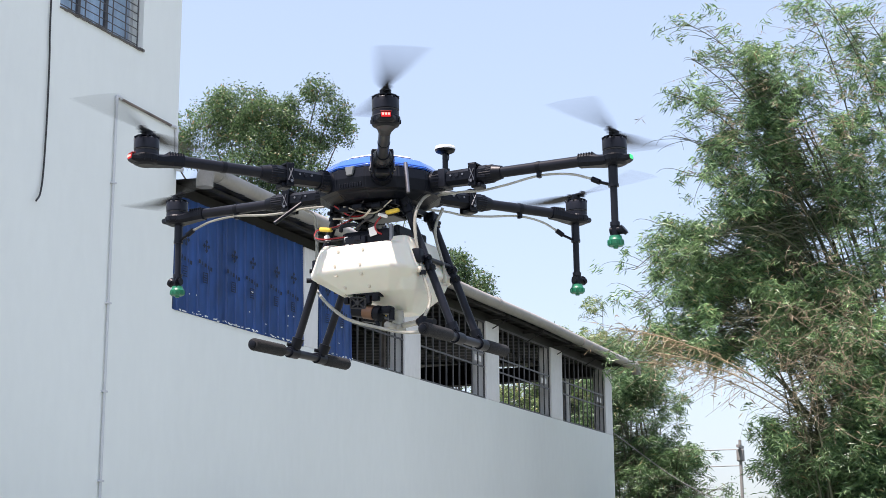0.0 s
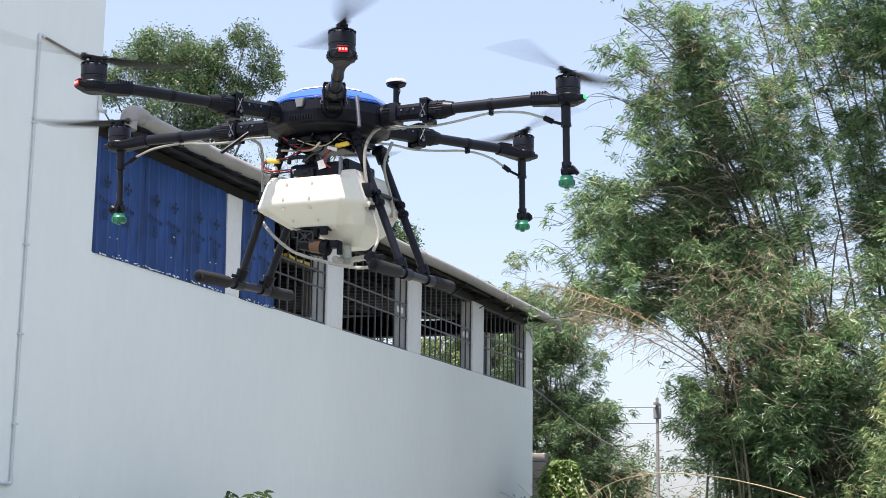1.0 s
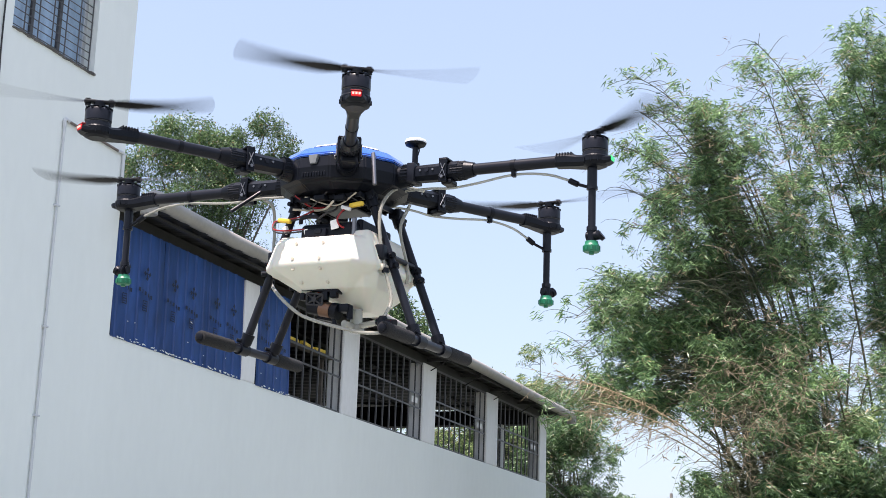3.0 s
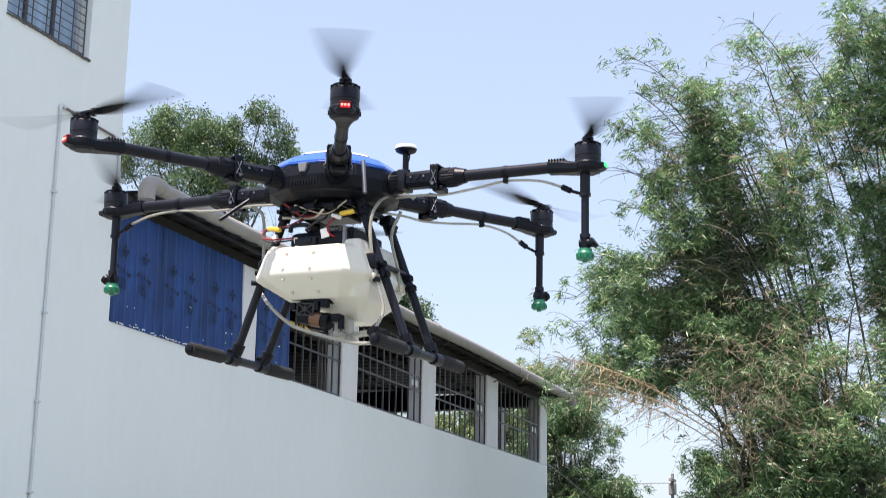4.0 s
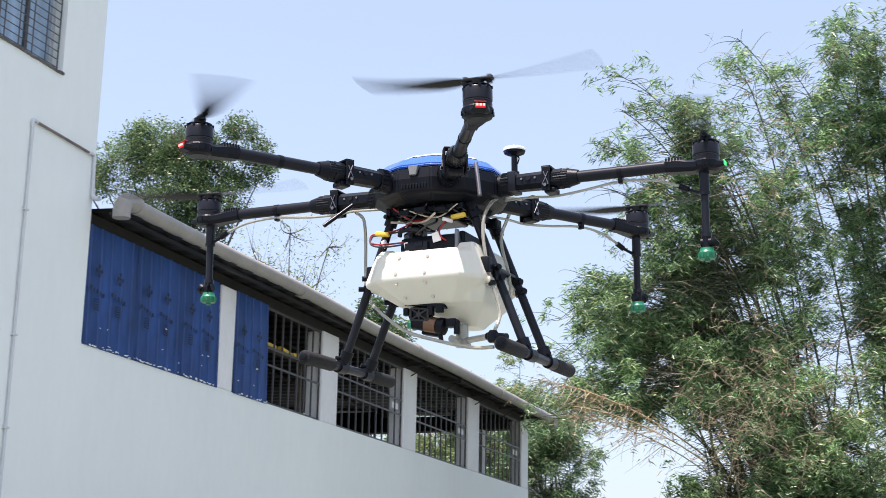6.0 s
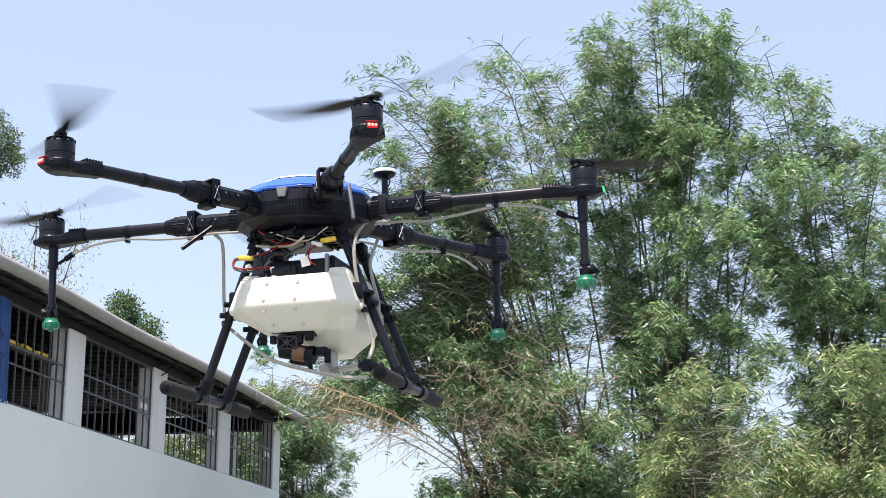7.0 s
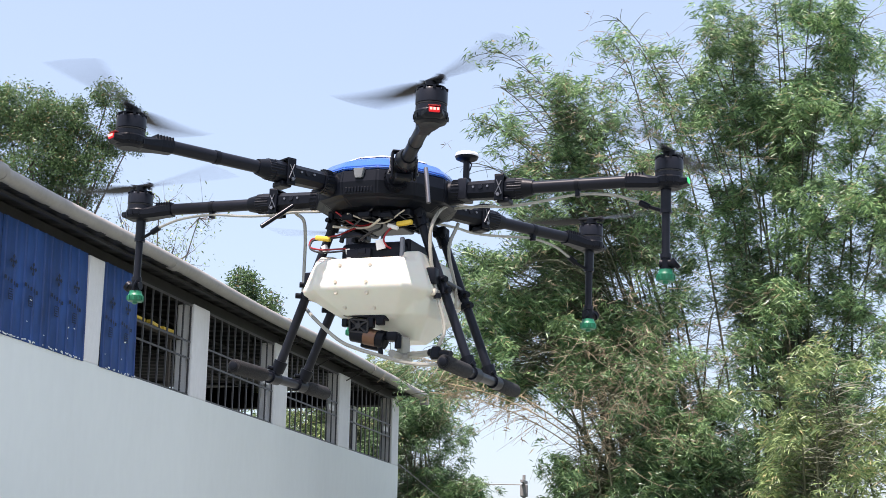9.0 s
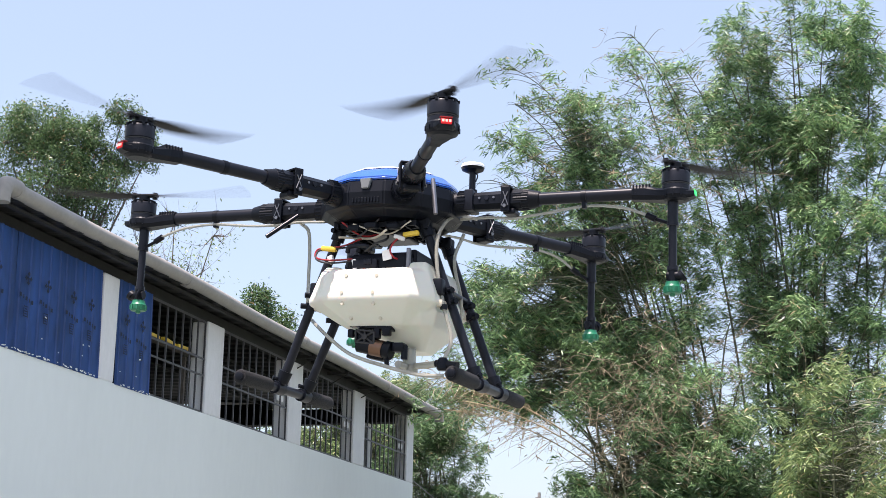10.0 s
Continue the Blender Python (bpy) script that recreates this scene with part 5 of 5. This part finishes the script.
def build_dry_culms():
    """Dead, bent bamboo culms leaning towards the shed, with dry twigs at their ends."""
    rng = np.random.default_rng(41)
    for k, (foot, knee, tip, r) in enumerate((((7.0, 9.5, 0.05), (5.1, 6.5, 4.6), (2.45, 4.6, 4.92), 0.024), ((7.1, 9.6, 0.05), (5.1, 6.6, 4.4), (2.9, 4.7, 4.55), 0.021),
                                              ((10.2, 4.9, 0.05), (4.6, 4.9, 3.0), (3.1, 5.0, 1.93), 0.009), ((6.9, 9.4, 0.05), (5.0, 6.5, 4.5), (2.6, 4.8, 4.45), 0.015))):
        c = empty("dead_culm", Matrix.Translation(foot), "dry tan bamboo culm leaning over towards the shed", "bamboo", "dead culms")
        f, kn, tp = np.zeros(3), np.subtract(knee, foot), np.subtract(tip, foot)
        path = bend(f, kn, tp, 22)
        bm = bmesh.new()
        tube(bm, [Vector(p) for p in path], r, seg=8, taper=0.006, steps=0)
        part("culm", bm, DRY_CULM, c)
        tw, base, along = [], [], []
        for _ in range((110, 60, 14, 60)[k]):
            s = rng.uniform(0.70, 1.0)
            p = bend(f, kn, tp, 100)[int(s * 99)]
            d = np.array((rng.uniform(-1.2, 0.15), rng.uniform(-0.7, 0.3), rng.uniform(-0.6, 0.5)))
            q = p + d * rng.uniform(0.25, 0.75)
            tw.append((bend(p, (p + q) / 2 + rng.normal(0, 0.08, 3), q + np.array((0, 0, -0.1)), 6), 0.0045, 0.0015))
            for _j in range(1):
                base.append(p + (q - p) * rng.uniform(0.4, 1.0) + rng.normal(0, 0.05, 3))
                along.append((rng.normal(), rng.normal(), rng.uniform(-1, 0.4)))
        tagged(stick_mesh("twigwork", tw, DRY_CULM, c, seg=3), kind="stuff")
        tagged(leaf_mesh("dry_foliage", np.array(base), np.array(along), 0.13, 0.018, DRY_LEAF, c, seed=42 + k), kind="stuff")


def build_brush():
    rng = np.random.default_rng(51)
    paths = []
    for _ in range(600):
        x = rng.uniform(1.5, 4.2)
        p = np.array((x, rng.uniform(8.4, 10.6), rng.uniform(0.2, 1.75 - 0.22 * (x - 1.3))))
        d = np.array((rng.normal(0, 0.9), rng.normal(0, 0.6), rng.uniform(0.0, 1.0)))
        q = p + d * rng.uniform(0.5, 1.3)
        paths.append((bend(p, (p + q) / 2 + rng.normal(0, 0.15, 3), q, 6), rng.uniform(0.005, 0.014), 0.003))
    ob = stick_mesh("brush_pile", paths, TWIG, seg=4)
    tagged(ob, "tangled pile of dry tan bamboo sticks", "brush", kind="stuff")
    n = 9000
    base = np.c_[rng.uniform(1.7, 4.6, n), rng.uniform(9.2, 11.2, n), 0.2 + 1.25 * rng.random(n) ** 0.8]
    ob = leaf_mesh("undergrowth", base, rng.normal(size=(n, 3)), 0.10, 0.045, DARK_AND_SHADE_LEAF, seed=57, broad=True)
    tagged(ob, "dark green undergrowth growing through the brush", "undergrowth", kind="stuff")


def build_tangle():
    """Dead brown twigs caught between the clumps."""
    rng = np.random.default_rng(55)
    paths, base, along = [], [], []
    for _ in range(340):
        p = np.array((rng.normal(5.5, 0.7), rng.normal(4.9, 0.4), rng.normal(4.6, 0.55)))
        if rng.random() < 0.45:
            p = np.array((rng.normal(5.2, 0.9), rng.normal(5.6, 0.4), rng.normal(8.2, 0.7)))
        d = np.array((rng.normal(0, 1), rng.normal(0, 0.5), rng.normal(-0.1, 0.7)))
        q = p + d * rng.uniform(0.25, 0.7)
        paths.append((bend(p, (p + q) / 2 + rng.normal(0, 0.12, 3), q, 6), 0.0034, 0.0012))
        for _j in range(3):
            base.append(p + (q - p) * rng.random())
            along.append(rng.normal(size=3))
    c = empty("dead_tangle", Matrix(), "tangle of dead brown bamboo twigs caught in the clump", "twigs")
    tagged(stick_mesh("twigwork", paths, TANGLE_TWIG, c, seg=3), kind="stuff")
    tagged(leaf_mesh("dry_foliage", np.array(base), np.array(along), 0.12, 0.016, DRY_LEAF, c, seed=56), kind="stuff")


def build_creeper():
    rng = np.random.default_rng(61)
    x0, y0 = 1.05, 10.4
    z0 = ground_z(x0, y0)
    c = empty("creeper_post", Matrix.Translation((x0, y0, z0)), "fence post smothered in bright green creeper leaves", "creeper")
    bm = bmesh.new()
    box(bm, (0, 0, 0.95), (0.12, 0.12, 1.9), bevel=0.01)
    part("post", bm, CONCRETE, c, smooth=False)
    n = 9000
    h = rng.uniform(0.0, 2.15, n)
    a = rng.uniform(0, 2 * math.pi, n)
    r = 0.56 * np.sqrt(np.clip(1.0 - (h / 2.2) ** 3, 0.0, 1.0)) * (0.8 + 0.22 * np.sin(3 * a + 2 * h) + 0.12 * np.sin(7 * h + 2 * a)) * rng.uniform(0.6, 1.08, n)
    base = np.c_[r * np.cos(a), r * np.sin(a), h]
    along = np.c_[np.cos(a) + rng.normal(0, 0.5, n), np.sin(a) + rng.normal(0, 0.5, n), rng.uniform(-1.4, 0.2, n)]
    leaf_mesh("leaves", base, along, 0.085, 0.062, CREEPER_LEAF, c, seed=62, broad=True)
    n = 2500
    base = np.c_[rng.normal(-0.5, 0.2, n), rng.normal(0.5, 0.4, n), rng.uniform(0, 1.5, n)]
    leaf_mesh("leaves", base, rng.normal(size=(n, 3)), 0.09, 0.06, DARK_AND_SHADE_LEAF, c, seed=63)


def build_weeds():
    rng = np.random.default_rng(71)
    # tall grass along the foot of the wall
    n = 36000
    x = rng.uniform(0.3, 2.4, n)
    y = rng.uniform(-8.5, 1.6, n)
    thin = rng.random(n) < np.where((x - 9.0) / (y + 16.5) < -0.668, 1.0, np.where((x - 9.0) / (y + 16.5) < -0.635, 0.22, 0.012))
    x, y = x[thin], y[thin]
    z = np.array([ground_z(a, b) for a, b in zip(x, y)]) - 0.03
    n = len(x)
    ob = leaf_mesh("tall_grass", np.c_[x, y, z], np.c_[rng.normal(0, 0.55, n), rng.normal(0, 0.55, n), np.ones(n)], 1.0, 0.005, GRASS_BLADE, seed=72, droop=0.5, broad=True)
    tagged(ob, "tall pale grass growing along the wall", "grass", kind="stuff")
    heads, base, along = [], [], []
    for k in range(26):
        p = np.array((rng.uniform(0.6, 2.0), rng.uniform(-6.8, -1.0) if k < 20 else rng.uniform(-1, 1.5), 0))
        p[2] = ground_z(p[0], p[1])
        q = p + np.array((rng.normal(0, 0.25), rng.normal(0, 0.3), rng.uniform(0.6, 0.95)))
        heads.append((bend(p, p + (q - p) * np.array((0.2, 0.2, 0.8)), q, 8), 0.003, 0.0015))
    tagged(stick_mesh("grass_stalk", heads, GRASS_BLADE, seg=3), "thin pale bending grass stalks", "grass", kind="stuff")
    # a leafy low plant cover between
    n = 6000
    x, y = rng.uniform(0.4, 2.2, n), rng.uniform(-8.0, 0.6, n)
    hump = 0.36 + 0.36 * np.array([noise.noise((a * 1.1, b * 1.1, 3.0)) for a, b in zip(x, y)]) + np.clip((-3.5 - y) * 0.08, 0, 0.28)
    z = np.array([ground_z(a, b) for a, b in zip(x, y)]) + hump * rng.uniform(0.3, 1.0, n) + 0.12
    ob = leaf_mesh("weeds", np.c_[x, y, z], np.c_[rng.normal(size=(n, 2)), rng.uniform(-0.4, 0.9, n)], 0.042, 0.022, CREEPER_LEAF, seed=73, broad=True)
    tagged(ob, "low leafy green weeds", "weeds", kind="stuff")
    # the single shrub before the wall
    x0, y0 = 1.05, -1.88
    z0 = ground_z(x0, y0)
    s = empty("shrub", Matrix.Translation((x0, y0, z0)), "young broad-leaved shrub before the blue base stripe", "shrub")
    stems, base, along = [], [], []
    for k in range(15):
        a = rng.uniform(0, 2 * math.pi)
        if k < 10:
            q = np.array((0.20 * math.cos(a), 0.28 + 0.27 * math.sin(a), rng.uniform(1.36, 1.80) - z0))
        else:
            q = np.array((rng.normal(0, 0.15), rng.uniform(-0.85, -0.1), rng.uniform(1.08, 1.40) - z0))
        ctrl = (q[0] * 0.2, q[1] * 0.3, q[2] * 0.75)
        stems.append((bend((0, 0, 0), ctrl, q, 10), 0.009, 0.003))
        for j in range(36):
            u = 0.35 + 0.65 * j / 35
            w = 2.4 * j + rng.uniform(-0.4, 0.4)
            base.append(bend((0, 0, 0), ctrl, q, 40)[int(u * 39)])
            along.append((math.cos(w), math.sin(w), rng.uniform(-0.2, 0.5)))
    stick_mesh("stems", stems, BARK, s, seg=5)
    leaf_mesh("leaves", np.array(base), np.array(along), 0.125, 0.050, SHRUB_LEAF, s, droop=0.8, seed=74, broad=True)


def build_beyond():
    bm = bmesh.new()
    rod(bm, (0, 0, 0), (0, 0, 3.75), 0.04, 0.03, seg=10)
    box(bm, (0, 0, 3.62), (0.06, 0.4, 0.05))
    box(bm, (0, 0, 3.45), (0.14, 0.12, 0.24), bevel=0.02)
    tagged(link("utility_pole", bm, CONCRETE, smooth=False), "weathered grey concrete pole beyond the bamboo", "pole").matrix_basis = pose(2.05, 13.5, ground_z(2.0, 13.5) - 0.1)
    for a, b in (((2.05, 13.4, 3.9), (-3.0, 20.0, 4.9)), ((2.05, 13.6, 3.6), (-3.0, 20.2, 4.5)), ((-0.05, 11.9, 4.2), (2.05, 13.5, 2.7))):
        m = (Vector(a) + Vector(b)) / 2 + Vector((0, 0, -0.15))
        bm = bmesh.new()
        tube(bm, [a, m, b], 0.010, seg=5)
        tagged(link("overhead_wire", bm, CONCRETE), "thin pale overhead wire", "wire", "overhead wires")
    bm = bmesh.new()
    rnd = random.Random(8)
    for r in range(14):
        for c in range(2):
            box(bm, (-0.60 + 0.30 * c, 13.2, 0.7 + 0.17 * r), (0.29, 0.25, 0.16), pose(0, 0, 0, 0, 0, rnd.uniform(-2, 2)), bevel=0.008)
    tagged(link("block_wall", bm, PINK_BLOCK), "short wall of bare pinkish blocks beside the shed", "wall", kind="structure")
    h = empty("hut", Matrix.Translation((2.9, 16.5, 0.1)), "low tan plastered hut with a sloping sheet roof beyond the yard", "hut")
    bm = bmesh.new()
    box(bm, (0.6, 1.2, 0.80), (3.0, 2.4, 1.9))
    for v in bm.verts:
        if v.co.z > 1:
            v.co.z += (v.co.x + 0.9) * 0.23
    part("wall", bm, HUT, h, smooth=False)
    bm = bmesh.new()
    box(bm, (0.4, 1.1, 2.08), (3.8, 2.9, 0.06), pose(0, 0, 0, 0, -13, 0))
    part("roof", bm, BARK, h, smooth=False)
    slab("boundary_wall", [((-5.0, 22.0, 0.0), (-0.15, 22.25, 3.05))], HUT, "plain tan boundary wall far beyond the yard", "wall")
    bm = bmesh.new()
    cols = 14
    top = [bm.verts.new((0.03 * math.sin(k * 1.3), 0.22 * k / cols, 0.02 * math.sin(k * 0.5))) for k in range(cols + 1)]
    bot = [bm.verts.new((0.05 * math.sin(k * 1.3 + 0.5), 0.22 * k / cols, -0.24 + 0.02 * math.sin(k))) for k in range(cols + 1)]
    for k in range(cols):
        bm.faces.new((top[k], top[k + 1], bot[k + 1], bot[k]))
    o = link("hanging_cloth", bm, RED_CLOTH, smooth=True)
    sol = o.modifiers.new("thickness", "SOLIDIFY")
    sol.thickness = 0.006
    tagged(o, "red patterned cloth hung up beyond the brush", "cloth").matrix_basis = pose(4.02, 8.3, 1.42, 0, 0, 100)
    rng = np.random.default_rng(83)
    n = 9000
    x = rng.uniform(1.6, 6.5, n)
    top = 1.35 + 0.25 * np.sin(x * 2.1 + 1) + 0.2 * np.sin(x * 5.3)
    base = np.c_[x, rng.uniform(12.2, 13.6, n), 0.2 + top * rng.random(n) ** 0.7]
    ob = leaf_mesh("hedge", base, rng.normal(size=(n, 3)), 0.12, 0.05, DARK_AND_SHADE_LEAF, seed=84, broad=True)
    tagged(ob, "uneven dark green hedge beyond the brush", "hedge", kind="stuff")
    rng = np.random.default_rng(81)
    n = 26000
    a = rng.uniform(-0.9, 0.55, n)
    r = rng.uniform(55, 64, n)
    hgt = (2.6 + 1.6 * np.sin(a * 9) + 1.1 * np.sin(a * 23 + 1)) * rng.uniform(0, 1, n) ** 0.7
    base = np.c_[9 + r * np.sin(a), -16 + r * np.cos(a), hgt]
    ob = leaf_mesh("far_woods", base, rng.normal(size=(n, 3)), 0.55, 0.3, DARK_AND_SHADE_LEAF, seed=82)
    tagged(ob, "distant low green woods along the horizon", "woods", kind="stuff")


bamboo("bamboo_clump", (6.6, 10.2), tips_in((5.6, 7.0), (9.4, 11.2), (2.0, 4.6), 12, 91), 92, "bamboo undergrowth behind the brush, shade in its leaf colour", DARK_AND_SHADE_LEAF, low=0.08, nodes=20, reach=0.7, sprays=5, leaves=11)
bamboo("bamboo_clump", (6.6, 7.0), tips_in((5.3, 8.8), (6.2, 7.8), (1.6, 3.7), 18, 95) + tips_in((4.3, 5.8), (6.3, 7.4), (2.8, 4.7), 15, 99), 96, "dense bamboo undergrowth under the tall clumps, shade in its leaf colour", DARK_AND_SHADE_LEAF, low=0.05, nodes=20, reach=0.75, sprays=4, leaves=11)
bamboo("bamboo_clump", (5.9, 7.6), tips_in((4.2, 6.2), (5.9, 7.2), (3.9, 5.6), 15, 97) + tips_in((4.4, 7.2), (5.6, 7.4), (4.6, 7.0), 3, 100), 98, "middle-height green bamboo with arching tips", BAMBOO_LEAF, low=0.2, nodes=22, reach=0.75, sprays=4, leaves=11)
build_dry_culms()
build_brush()
build_tangle()
build_creeper()
build_weeds()
build_beyond()


# ---- what moves ----
BLADE_ANGLES = {
    30: [(0, 35), (0.5, 106), (1, 37), (1.5, 116), (2, 88), (2.5, 87), (4, 24), (4.5, 70), (5, 79), (6.5, 98), (7, 70), (7.5, 101), (8, 108), (8.5, 81), (9, 57), (9.5, 83), (10, 57)],
    90: [(0, 179), (0.5, 140), (1, 166), (1.5, 169), (2, 67), (2.5, 74), (4, 26), (4.5, 157), (5, 99), (6.5, 137), (7, 125), (7.5, 73), (8, 20), (8.5, 89), (9, 169), (9.5, 62), (10, 142)],
    150: [(0, 68), (0.5, 53), (1, 48), (1.5, 35), (2, 69), (2.5, 48), (4, 165), (4.5, 75), (5, 78), (6.5, 90), (7, 173), (7.5, 60), (8, 56), (8.5, 87), (9, 81), (9.5, 56), (10, 73)],
    210: [(0, 20), (5, 110), (10, 40)],
    270: [(0, 60), (0.5, 114), (1, 94), (1.5, 54), (2, 7), (2.5, 53), (4, 34), (4.5, 65), (5, 59), (6.5, 119), (7, 69), (7.5, 80), (8, 95), (8.5, 136), (9, 79), (9.5, 111), (10, 103)],
    330: [(0, 12), (0.5, 11), (1, 150), (1.5, 168), (2, 116), (2.5, 148), (4, 82), (4.5, 140), (5, 153), (6.5, 171), (7, 39), (7.5, 180), (8, 1), (8.5, 66), (9, 7), (9.5, 51), (10, 160)],
}


def motions():
    walk(drone, [(t, pose(*at, *turn)) for t, at, turn in DRONE_PATH])
    for deg, way, (hub, blades) in propellers:
        x, y = REACH * math.cos(radians(deg)), REACH * math.sin(radians(deg))
        marks = BLADE_ANGLES[deg]
        now, rows = marks[0][1], []
        for (t0, a0), (t1, a1) in zip(marks, marks[1:]):
            n = round((t1 - t0) * FPS)
            want = way * 154 * n
            turn = (a1 - now) + 180 * round((want - (a1 - now)) / 180)
            rows += [(t0 + k / FPS, (now + turn * k / n) / 2) for k in range(n)]
            now += turn
        rows.append((10.0, now / 2))
        walk(hub, [(t, pose(x, y, PROP_Z, 0, 0, a)) for t, a in rows])
        walk(blades, [(t, pose(0, 0, 0, 0, 0, a)) for t, a in rows])


motions()
